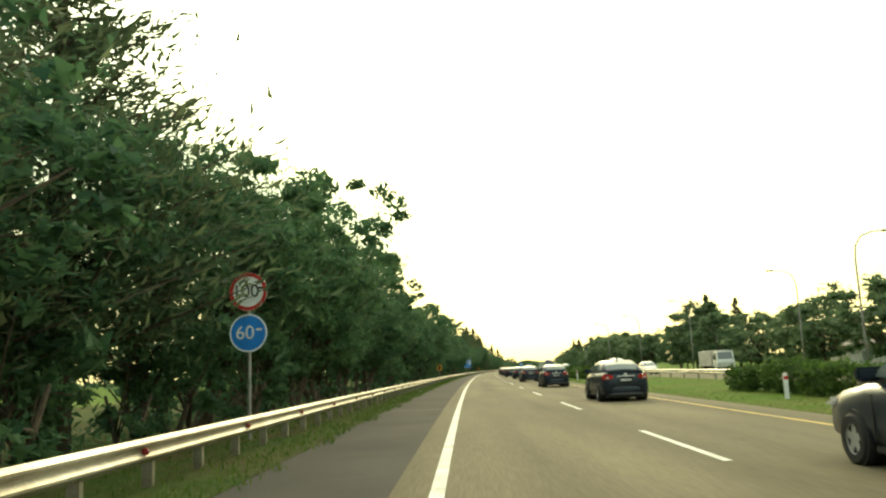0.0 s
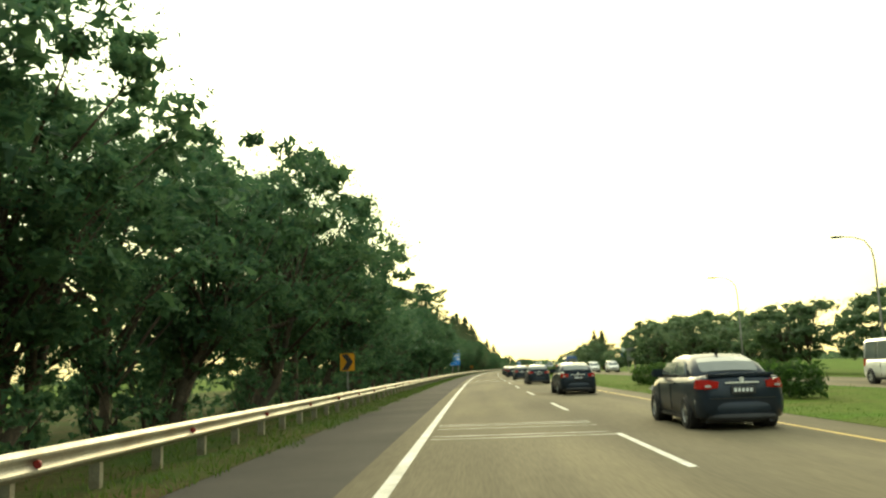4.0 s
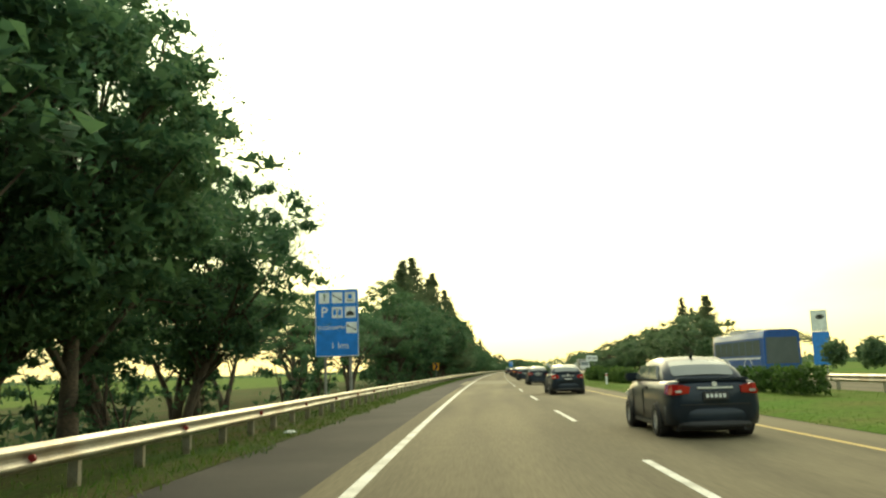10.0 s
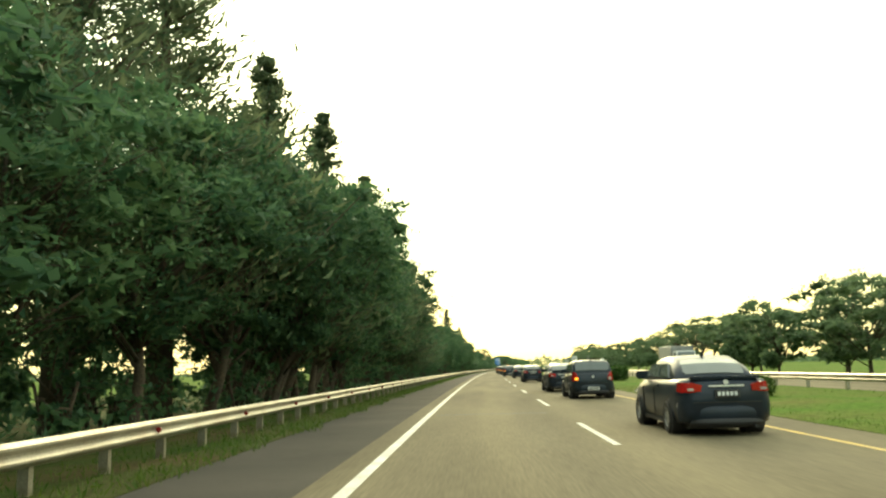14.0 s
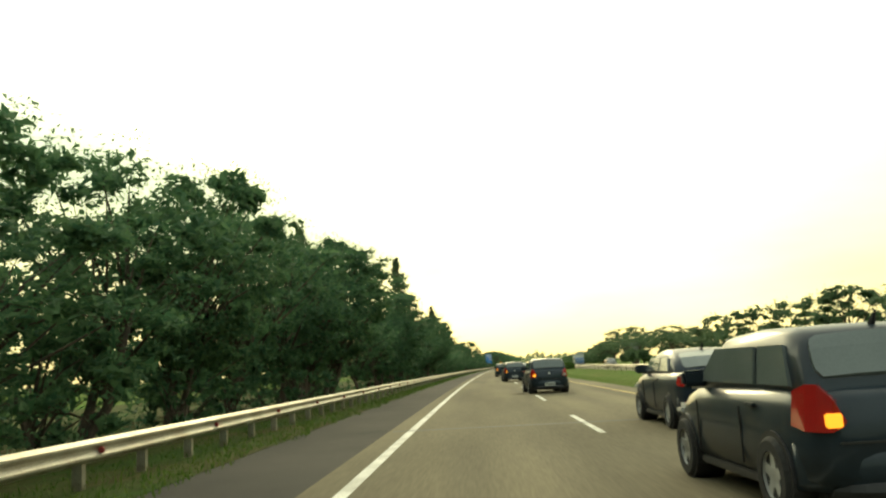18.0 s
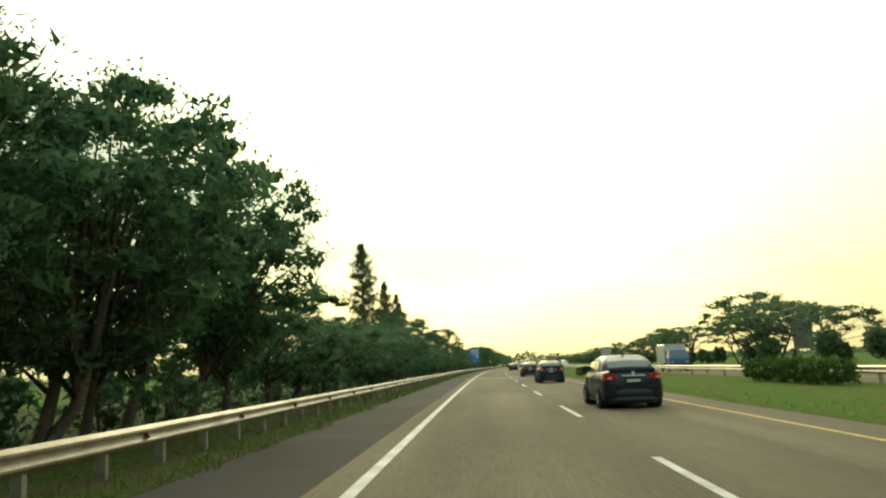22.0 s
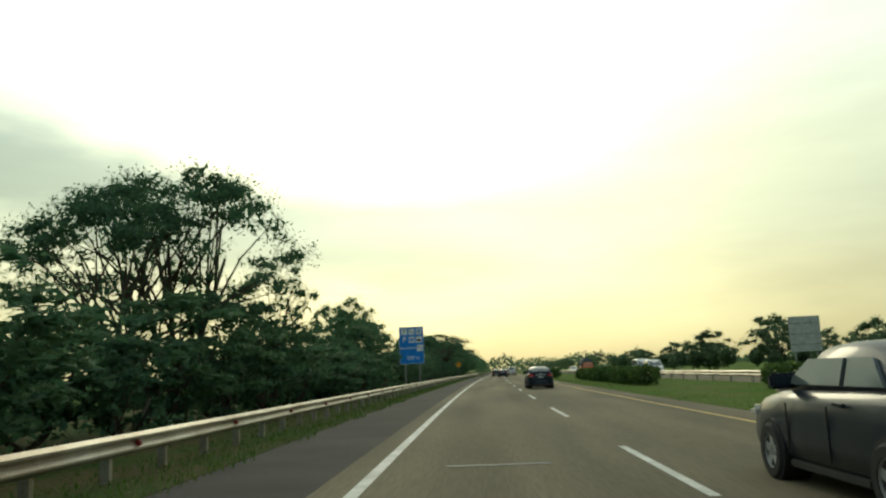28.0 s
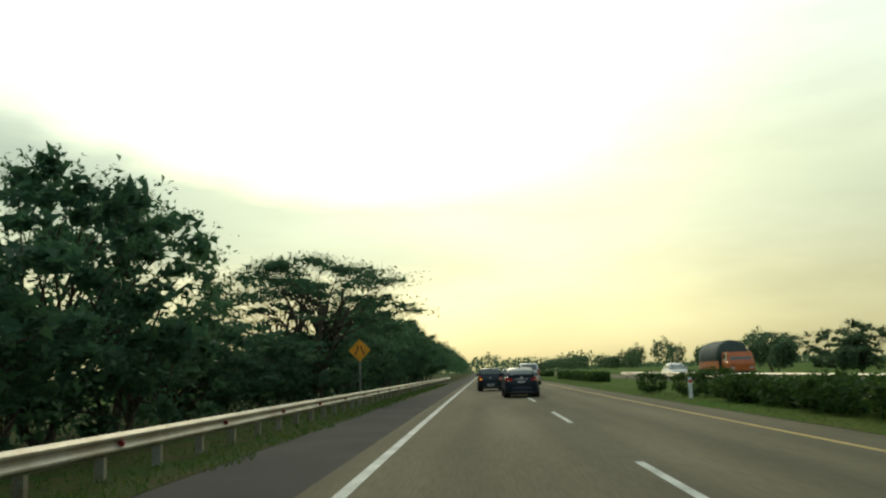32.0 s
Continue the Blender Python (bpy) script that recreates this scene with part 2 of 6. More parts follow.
# ---- materials ----
def material(name, base, rough=0.8, metal=0.0, second=None, scale=1.0, fine=40.0, bump=0.0, amount=0.6, stretch=None, spec=0.5, piece=0.0, uv=False):
    """A surface with a base colour that drifts to a second one in stains of the given scale (per metre), with a fine grain and relief."""
    m = bpy.data.materials.new(name)
    m.use_nodes = True
    n, l = m.node_tree.nodes, m.node_tree.links
    b = n["Principled BSDF"]
    b.inputs["Roughness"].default_value, b.inputs["Metallic"].default_value = rough, metal
    b.inputs["Specular IOR Level"].default_value = spec
    tex = n.new("ShaderNodeTexCoord")
    space = tex.outputs["UV" if uv else "Object"]
    if stretch:
        mp = n.new("ShaderNodeMapping")
        mp.inputs["Scale"].default_value = stretch
        l.new(space, mp.inputs[0])
        space = mp.outputs[0]
    big, small = n.new("ShaderNodeTexNoise"), n.new("ShaderNodeTexNoise")
    for node, sc in ((big, scale), (small, fine)):
        node.inputs["Scale"].default_value = sc
        node.inputs["Detail"].default_value = 5.0
        l.new(space, node.inputs["Vector"])
    ramp = n.new("ShaderNodeMapRange")
    ramp.inputs[1].default_value, ramp.inputs[2].default_value = 0.35, 0.68
    l.new(big.outputs[0], ramp.inputs[0])
    mix = n.new("ShaderNodeMix")
    mix.data_type = "RGBA"
    mix.inputs["A"].default_value = (*base, 1)
    mix.inputs["B"].default_value = (*(second or [c * 0.7 for c in base]), 1)
    l.new(ramp.outputs[0], mix.inputs["Factor"])
    grain = n.new("ShaderNodeMapRange")
    grain.inputs[1].default_value, grain.inputs[2].default_value = 0.3, 0.7
    grain.inputs[3].default_value, grain.inputs[4].default_value = 1 - amount / 2, 1 + amount / 2
    l.new(small.outputs[0], grain.inputs[0])
    value = grain.outputs[0]
    if piece:
        info = n.new("ShaderNodeObjectInfo")
        pr = n.new("ShaderNodeMapRange")
        pr.inputs[3].default_value, pr.inputs[4].default_value = 1 - piece, 1 + piece
        l.new(info.outputs["Random"], pr.inputs[0])
        mul = n.new("ShaderNodeMath")
        mul.operation = "MULTIPLY"
        l.new(value, mul.inputs[0])
        l.new(pr.outputs[0], mul.inputs[1])
        value = mul.outputs[0]
    tone = n.new("ShaderNodeMix")
    tone.data_type, tone.blend_type = "RGBA", "MULTIPLY"
    tone.inputs["Factor"].default_value = 1.0
    l.new(mix.outputs["Result"], tone.inputs["A"])
    l.new(value, tone.inputs["B"])
    l.new(tone.outputs["Result"], b.inputs["Base Color"])
    if bump:
        bp = n.new("ShaderNodeBump")
        bp.inputs["Strength"].default_value, bp.inputs["Distance"].default_value = bump, 0.02
        l.new(small.outputs[0], bp.inputs["Height"])
        l.new(bp.outputs[0], b.inputs["Normal"])
    return m


def leaf_material(name, dark, light, through=0.5):
    """Leaves that differ one by one, and let some light through."""
    m = bpy.data.materials.new(name)
    m.use_nodes = True
    n, l = m.node_tree.nodes, m.node_tree.links
    b, o = n["Principled BSDF"], n["Material Output"]
    b.inputs["Roughness"].default_value = 0.65
    b.inputs["Specular IOR Level"].default_value = 0.25
    geo, info = n.new("ShaderNodeNewGeometry"), n.new("ShaderNodeObjectInfo")
    mix = n.new("ShaderNodeMix")
    mix.data_type = "RGBA"
    mix.inputs["A"].default_value, mix.inputs["B"].default_value = (*dark, 1), (*light, 1)
    l.new(geo.outputs["Random Per Island"], mix.inputs["Factor"])
    hue = n.new("ShaderNodeHueSaturation")
    vr = n.new("ShaderNodeMapRange")
    vr.inputs[3].default_value, vr.inputs[4].default_value = 0.82, 1.18
    l.new(info.outputs["Random"], vr.inputs[0])
    l.new(vr.outputs[0], hue.inputs["Value"])
    hr = n.new("ShaderNodeMapRange")
    hr.inputs[3].default_value, hr.inputs[4].default_value = 0.515, 0.485
    l.new(info.outputs["Random"], hr.inputs[0])
    l.new(hr.outputs[0], hue.inputs["Hue"])
    l.new(mix.outputs["Result"], hue.inputs["Color"])
    tr = n.new("ShaderNodeBsdfTranslucent")
    sh = n.new("ShaderNodeMixShader")
    sh.inputs[0].default_value = through
    l.new(hue.outputs[0], b.inputs["Base Color"])
    l.new(hue.outputs[0], tr.inputs["Color"])
    l.new(b.outputs[0], sh.inputs[1])
    l.new(tr.outputs[0], sh.inputs[2])
    l.new(sh.outputs[0], o.inputs["Surface"])
    return m


ASPHALT = material("asphalt_lane", (0.150, 0.125, 0.078), 0.9, second=(0.108, 0.091, 0.060), scale=0.9, fine=30, bump=0.2, amount=0.3, stretch=(1.0, 0.05, 1.0), spec=0.15, uv=True)
# Wheel tracks in the lanes, and slow drifts of tone along them.
an, al = ASPHALT.node_tree.nodes, ASPHALT.node_tree.links
shader = an["Principled BSDF"]
came = shader.inputs["Base Color"].links[0].from_socket
place, tell = an.new("ShaderNodeTexCoord"), an.new("ShaderNodeSeparateXYZ")
al.new(place.outputs["UV"], tell.inputs[0])
wave = an.new("ShaderNodeMath")
wave.operation = "SINE"
turn_ = an.new("ShaderNodeMath")
turn_.operation, turn_.inputs[1].default_value = "MULTIPLY", 3.49
al.new(tell.outputs["X"], turn_.inputs[0])
al.new(turn_.outputs[0], wave.inputs[0])
drift_map, drift_noise = an.new("ShaderNodeMapping"), an.new("ShaderNodeTexNoise")
drift_map.inputs["Scale"].default_value = (0.4, 0.06, 1.0)
drift_noise.inputs["Scale"].default_value, drift_noise.inputs["Detail"].default_value = 1.0, 4.0
al.new(place.outputs["UV"], drift_map.inputs[0])
al.new(drift_map.outputs[0], drift_noise.inputs["Vector"])
tracks, drifts, shade_ = an.new("ShaderNodeMapRange"), an.new("ShaderNodeMapRange"), an.new("ShaderNodeMath")
tracks.inputs[1].default_value, tracks.inputs[2].default_value, tracks.inputs[3].default_value, tracks.inputs[4].default_value = -1.0, 1.0, 0.94, 1.05
drifts.inputs[1].default_value, drifts.inputs[2].default_value, drifts.inputs[3].default_value, drifts.inputs[4].default_value = 0.32, 0.68, 0.76, 1.2
al.new(wave.outputs[0], tracks.inputs[0])
al.new(drift_noise.outputs[0], drifts.inputs[0])
shade_.operation = "MULTIPLY"
al.new(tracks.outputs[0], shade_.inputs[0])
al.new(drifts.outputs[0], shade_.inputs[1])
worn = an.new("ShaderNodeVectorMath")
worn.operation = "SCALE"
al.new(came, worn.inputs[0])
al.new(shade_.outputs[0], worn.inputs["Scale"])
al.new(worn.outputs[0], shader.inputs["Base Color"])
ASPHALT_OLD = material("asphalt_shoulder", (0.054, 0.049, 0.044), 0.9, second=(0.033, 0.031, 0.029), scale=0.4, fine=45, bump=0.4, amount=0.5, spec=0.15)
PAINT = material("road_paint_white", (0.58, 0.57, 0.52), 0.7, second=(0.34, 0.33, 0.29), scale=1.5, fine=30, amount=0.5)
PAINT_YELLOW = material("road_paint_yellow", (0.55, 0.36, 0.07), 0.7, second=(0.36, 0.25, 0.08), scale=1.5, fine=30, amount=0.5)
GRASS_SOIL = material("grassy_soil", (0.034, 0.062, 0.015), 0.95, second=(0.075, 0.058, 0.028), scale=0.35, fine=9, bump=0.8, amount=0.8, spec=0.03)
LAWN = material("median_grass", (0.060, 0.120, 0.016), 0.95, second=(0.098, 0.108, 0.030), scale=0.3, fine=7, bump=0.8, amount=0.7, spec=0.03)
ASPHALT_PALE = material("asphalt_pale", (0.21, 0.185, 0.125), 0.9, second=(0.17, 0.15, 0.105), scale=0.8, fine=50, bump=0.3, amount=0.35, spec=0.15)
TAR = material("tar", (0.05, 0.048, 0.043), 0.7, scale=3, fine=40, amount=0.4)
REFLECTOR = material("red_reflector", (0.26, 0.018, 0.018), 0.25, scale=30, fine=90, amount=0.3)
FIELD = material("field", (0.068, 0.128, 0.022), 0.95, second=(0.10, 0.125, 0.035), scale=0.04, fine=2.5, bump=0.3, amount=0.6, spec=0.02)
STEEL = material("galvanised_steel", (0.42, 0.39, 0.33), 0.42, 0.7, second=(0.27, 0.22, 0.16), scale=1.2, fine=25, amount=0.35, piece=0.08)
BARK = material("bark", (0.09, 0.065, 0.045), 0.95, second=(0.05, 0.04, 0.03), scale=1.5, fine=18, bump=0.8, amount=0.7)
LEAF = leaf_material("leaf_dark", (0.045, 0.108, 0.062), (0.115, 0.205, 0.095))
LEAF_PINE = leaf_material("leaf_casuarina", (0.05, 0.086, 0.052), (0.13, 0.16, 0.085), 0.6)
GRASS_BLADE = leaf_material("grass_blade", (0.06, 0.12, 0.018), (0.13, 0.19, 0.04), 0.5)
GRASS_ROUGH = leaf_material("rough_grass", (0.030, 0.080, 0.011), (0.09, 0.135, 0.03), 0.4)
LEAF_HEDGE = leaf_material("leaf_hedge", (0.03, 0.06, 0.015), (0.07, 0.13, 0.03))
# Paler than the near leaves: distance haze is mixed into this colour.
LEAF_FAR_HAZED = leaf_material("leaf_far_hazed", (0.08, 0.135, 0.075), (0.155, 0.225, 0.115))


def plain(name, base, rough=0.5, metal=0.0, coat=0.0, spec=0.5, dirt=0.25):
    """Paint, rubber, plastic and plate: nearly one colour, with faint dirt."""
    m = material(name, base, rough, metal, second=[c * (1 - dirt) for c in base], scale=2.5, fine=60, amount=0.12, spec=spec)
    m.node_tree.nodes["Principled BSDF"].inputs["Coat Weight"].default_value = coat
    m.node_tree.nodes["Principled BSDF"].inputs["Coat Roughness"].default_value = 0.06
    return m


PAINT_BLACK = plain("car_paint_black", (0.012, 0.021, 0.034), 0.4, 0.0, 0.3, 0.2)
PAINT_GREY = plain("car_paint_charcoal", (0.014, 0.024, 0.034), 0.4, 0.0, 0.3, 0.2)
PAINT_WHITE = plain("car_paint_white", (0.62, 0.62, 0.58), 0.35, 0.0, 0.8)
PAINT_BLUE = plain("coach_paint_blue", (0.015, 0.09, 0.34), 0.35, 0.0, 0.8)
PAINT_CAB = plain("truck_paint_blue", (0.05, 0.12, 0.24), 0.4, 0.0, 0.5)
PAINT_ORANGE = plain("truck_paint_orange", (0.55, 0.13, 0.02), 0.45, 0.0, 0.4)
TARP = material("tarpaulin", (0.035, 0.055, 0.05), 0.75, second=(0.06, 0.08, 0.07), scale=1.2, fine=6, bump=0.5, amount=0.3)
# Base colour paled to imitate sky light coming through the solid panes.
GLASS = plain("glass_sky_paled", (0.12, 0.14, 0.135), 0.06, 0.0, 0.0, 0.6, 0.1)
RUBBER = plain("tyre_rubber", (0.018, 0.018, 0.018), 0.85)
TRIM = plain("black_plastic", (0.02, 0.02, 0.022), 0.6)
RIM = plain("alloy_rim", (0.5, 0.5, 0.48), 0.45, 0.3)
CHROME = plain("chrome", (0.8, 0.8, 0.78), 0.35, 0.7)
TAIL_RED = plain("tail_lamp_red", (0.42, 0.015, 0.015), 0.15, 0.0, 0.6)
LAMP_CLEAR = plain("clear_lamp_lens", (0.55, 0.55, 0.52), 0.15, 0.0, 0.6)
PLATE_BLACK = plain("number_plate_black", (0.03, 0.03, 0.032), 0.5)
PLATE_WHITE = plain("number_plate_white", (0.66, 0.66, 0.62), 0.5)
SIGN_BLUE = plain("sign_blue", (0.004, 0.20, 0.66), 0.45, 0.0, 0.2)
SIGN_WHITE = plain("sign_white", (0.76, 0.78, 0.76), 0.5)
SIGN_RED = plain("sign_red", (0.5, 0.02, 0.02), 0.45)
SIGN_YELLOW = plain("sign_yellow", (0.72, 0.30, 0.01), 0.5)
SIGN_BLACK = plain("sign_black", (0.02, 0.02, 0.02), 0.55)
SIGN_BACK = plain("sign_back_aluminium", (0.28, 0.29, 0.28), 0.6, 0.4)
POLE = plain("pole_steel", (0.30, 0.30, 0.28), 0.6, 0.5, dirt=0.4)
CONCRETE = material("concrete", (0.42, 0.40, 0.35), 0.9, second=(0.30, 0.28, 0.24), scale=1.5, fine=20, bump=0.4, amount=0.4)
SIGN_PALE = plain("sign_back_pale", (0.45, 0.46, 0.42), 0.6, 0.0, dirt=0.3)
ROOF = plain("roof_sheet", (0.25, 0.2, 0.16), 0.7)
LAMP_AMBER = plain("lit_indicator", (0.9, 0.3, 0.02), 0.3)
lit = LAMP_AMBER.node_tree.nodes["Principled BSDF"]
lit.inputs["Emission Color"].default_value, lit.inputs["Emission Strength"].default_value = (1.0, 0.42, 0.05, 1), 2.0

# ---- helpers for meshes ----
def part(name, bm, mat, parent=None, label="", smooth=False):
    """Links a bmesh, or a mesh, as one object under a thing."""
    if isinstance(bm, bpy.types.Mesh):
        me = bm
    else:
        me = bpy.data.meshes.new(name)
        bm.to_mesh(me)
        bm.free()
    if mat is not None and not me.materials:
        for m in (mat if isinstance(mat, (list, tuple)) else [mat]):
            me.materials.append(m)
    if smooth:
        me.polygons.foreach_set("use_smooth", [True] * len(me.polygons))
    ob = new(name, me)
    ob.parent = parent
    if label:
        ob["label"] = label
    return ob


def thing(name, label, category, m=None, group="", kind=""):
    ob = tagged(new(name), label, category, group, kind)
    if m is not None:
        ob.matrix_basis = m
    return ob


def box(bm, x0, x1, y0, y1, z0, z1, bevel=0.0):
    made = bmesh.ops.create_cube(bm, size=1.0, matrix=Matrix.LocRotScale(((x0 + x1) / 2, (y0 + y1) / 2, (z0 + z1) / 2), None, (x1 - x0, y1 - y0, z1 - z0)))
    if bevel:
        edges = {e for v in made["verts"] for e in v.link_edges}
        bmesh.ops.bevel(bm, geom=list(edges), offset=bevel, segments=2, affect="EDGES")
    return bm


def boxed(x0, x1, y0, y1, z0, z1, bevel=0.0):
    return box(bmesh.new(), x0, x1, y0, y1, z0, z1, bevel)


def tube(bm, pts, radii, sides=7):
    """A tapered tube through the points."""
    rings = []
    for i, p in enumerate(pts):
        d = (Vector(pts[min(i + 1, len(pts) - 1)]) - Vector(pts[max(i - 1, 0)])).normalized()
        u = d.cross(Vector((0.3, 1, 0.1))).normalized()
        v = d.cross(u)
        rings.append([bm.verts.new(Vector(p) + (u * math.cos(k) + v * math.sin(k)) * radii[i]) for k in np.linspace(0, 2 * math.pi, sides, endpoint=False)])
    for r0, r1 in zip(rings, rings[1:]):
        for k in range(sides):
            bm.faces.new((r0[k], r0[(k + 1) % sides], r1[(k + 1) % sides], r1[k]))
    for r in (rings[0][::-1], rings[-1]):
        bm.faces.new(r)
    return bm


def ribbon(name, profile, s0, s1, mat, step=5.0, closed=False, drift=None):
    """A strip swept along the road; profile: pairs of offset and height from left to right."""
    ss = np.linspace(s0, s1, max(2, int((s1 - s0) / step) + 1))
    verts, faces, n = [], [], len(profile)
    for s in ss:
        d = drift(s) if drift else 0.0
        verts += [along(s, o + d, z) for o, z in profile]
    k = n if closed else n - 1
    for i in range(len(ss) - 1):
        for j in range(k):
            a, b = i * n + j, i * n + (j + 1) % n
            faces.append((a, b, b + n, a + n))
    if closed:
        faces += [tuple(range(n))[::-1], tuple(range((len(ss) - 1) * n, len(ss) * n))]
    me = bpy.data.meshes.new(name)
    me.from_pydata(verts, [], faces)
    uv = me.uv_layers.new(name="along")
    index = np.empty(len(me.loops), dtype=np.int32)
    me.loops.foreach_get("vertex_index", index)
    flat = np.array([(o, s) for s in ss for o, z in profile], dtype=np.float32)
    uv.data.foreach_set("uv", flat[index].ravel())
    return part(name, me, mat)


def leaves(name, centres, sizes, mat, rng, flat=0.0, narrow=0.5, droop=None):
    """One mesh of many small pointed leaves; flat: how far they lie level; droop: a direction that they follow."""
    n = len(centres)
    u = rng.normal(size=(n, 3))
    if droop is not None:
        u = u * 0.45 + droop
    u[:, 2] *= 1 - flat
    u /= np.linalg.norm(u, axis=1)[:, None] + 1e-9
    w = rng.normal(size=(n, 3))
    w[:, 2] *= 1 - flat
    v = np.cross(u, w)
    if flat:
        v = np.cross(u, np.array([0, 0, 1.0]) + 0.5 * rng.normal(size=(n, 3)))
    v /= np.linalg.norm(v, axis=1)[:, None] + 1e-9
    a = sizes[:, None] / 2
    tris = np.stack([centres - u * a - v * a * narrow, centres - u * a * 0.5 + v * a * narrow, centres + u * a], axis=1).reshape(-1, 3)
    me = bpy.data.meshes.new(name)
    me.vertices.add(3 * n)
    me.vertices.foreach_set("co", tris.astype(np.float32).ravel())
    me.loops.add(3 * n)
    me.loops.foreach_set("vertex_index", np.arange(3 * n, dtype=np.int32))
    me.polygons.add(n)
    me.polygons.foreach_set("loop_start", np.arange(0, 3 * n, 3, dtype=np.int32))
    me.update(calc_edges=True)
    me.materials.append(mat)
    return me


# ---- trees ----
def clump_leaves(rng, clumps, size, per, flat, leaf, core=0.5, inside=2.6):
    """Leaf places and sizes: small leaves in the skin of each clump, a few large ones inside it."""
    pts, big = [], []
    for c, k in zip(clumps, size):
        d = rng.normal(size=(per, 3))
        d /= np.linalg.norm(d, axis=1)[:, None]
        q = rng.uniform(0.0, 1.0, per) ** 0.36 * rng.uniform(0.85, 1.05, per)
        inner = rng.uniform(0, 1, per) < core
        q[inner] *= 0.47
        d *= q[:, None] * k
        d[:, 2] *= flat
        # sprigs that stand out of the clump's outline
        n = per // 4
        way = rng.normal(size=(7, 3)) + np.array([0, 0, 0.35])
        way /= np.linalg.norm(way, axis=1)[:, None]
        way[:, 2] *= flat
        d[:n] = way[rng.integers(0, 7, n)] * (rng.uniform(0.6, 1.1, n) * k)[:, None] + rng.uniform(-1, 1, size=(n, 3)) * 0.10 * k
        inner[:n] = False
        pts.append(c + d)
        big.append(np.where(inner, inside, 1.0) * rng.uniform(0.6, 1.4, per) * leaf)
    return np.concatenate(pts), np.concatenate(big)


def broad_tree(seed, high, wide, low, leaf=0.145, count=11800, clumps=90, layers=False, lean=0.0, mat=None, stems=1, name="tree"):
    """A leafy tree of the given height and crown width, whose crown begins at low; layers: a flat open umbrella of tiers."""
    rng = np.random.default_rng(seed)
    t = thing(name, "", name)
    lobe = rng.uniform(0, 6.28, 3)
    r, mid, half = wide / 2, (high + low) / 2, (high - low) / 2
    places = []
    for i in range(clumps):
        a, q = rng.uniform(0, 2 * math.pi), rng.uniform(-1, 1)
        if layers:
            f = math.sqrt(rng.uniform(0, 1))
            z = high - 0.06 * high - half * 1.1 * f * f * rng.uniform(0.6, 1.1) - (rng.uniform(0, half * 0.9) if i % 3 == 0 else 0)
            g = 1.0
        else:
            f = (1 - abs(q) ** 2.6) ** 0.5 * (rng.uniform(0.2, 0.7) if i % 4 == 0 else rng.uniform(0.65, 1.0))
            z = mid + half * q * 0.88
            g = (1.0 - 0.16 * max(0.0, q) - 0.10 * max(0.0, -q)) * (1 + 0.16 * math.sin(2 * a + lobe[0]) + 0.12 * math.sin(5 * a + lobe[1]))
            f = min(f, 1.04 / g) if g > 1.0 else f
            z += half * 0.13 * math.sin(3 * a + lobe[2]) * (0.4 + 0.6 * f)
        places.append((f * r * 0.86 * g * math.cos(a) + lean * z / high, f * r * 0.86 * g * math.sin(a), z))
    places = np.array(places)
    size = rng.uniform(0.085, 0.165, len(places)) * wide * (0.95 if layers else 1.0)
    pts, big = clump_leaves(rng, places, size, count // clumps, 0.36 if layers else 0.58, leaf, inside=1.9 if layers else 2.6)
    bm = bmesh.new()
    base = high * 0.0115 + 0.05
    for k in range(stems):
        way = rng.uniform(0, 2 * math.pi)
        spread = 0.0 if stems == 1 else 0.16 * wide
        top = Vector((lean * 0.4 + spread * math.cos(way), spread * math.sin(way), low + half * 0.8))
        knee = Vector((rng.uniform(-0.2, 0.2) + spread * 0.35 * math.cos(way), rng.uniform(-0.2, 0.2) + spread * 0.35 * math.sin(way), low * 0.6))
        tube(bm, [(0, 0, -0.5), knee * 0.4, knee, top], [base * 1.4, base, base * 0.85, base * 0.4], 7)
        for i in range(k, len(places), 3 * stems):
            c = Vector(places[i])
            start = knee.lerp(top, rng.uniform(0.0, 0.8))
            bend = start.lerp(c, 0.55) + Vector((0, 0, rng.uniform(-0.05, 0.2) * half))
            tube(bm, [start, bend, c], [base * 0.42, base * 0.26, base * 0.07], 4)
    part("trunk", bm, BARK, t, smooth=True)
    part("crown", leaves("crown", pts, big, mat or LEAF, rng, flat=0.4 if layers else 0.15), None, t)
    return t


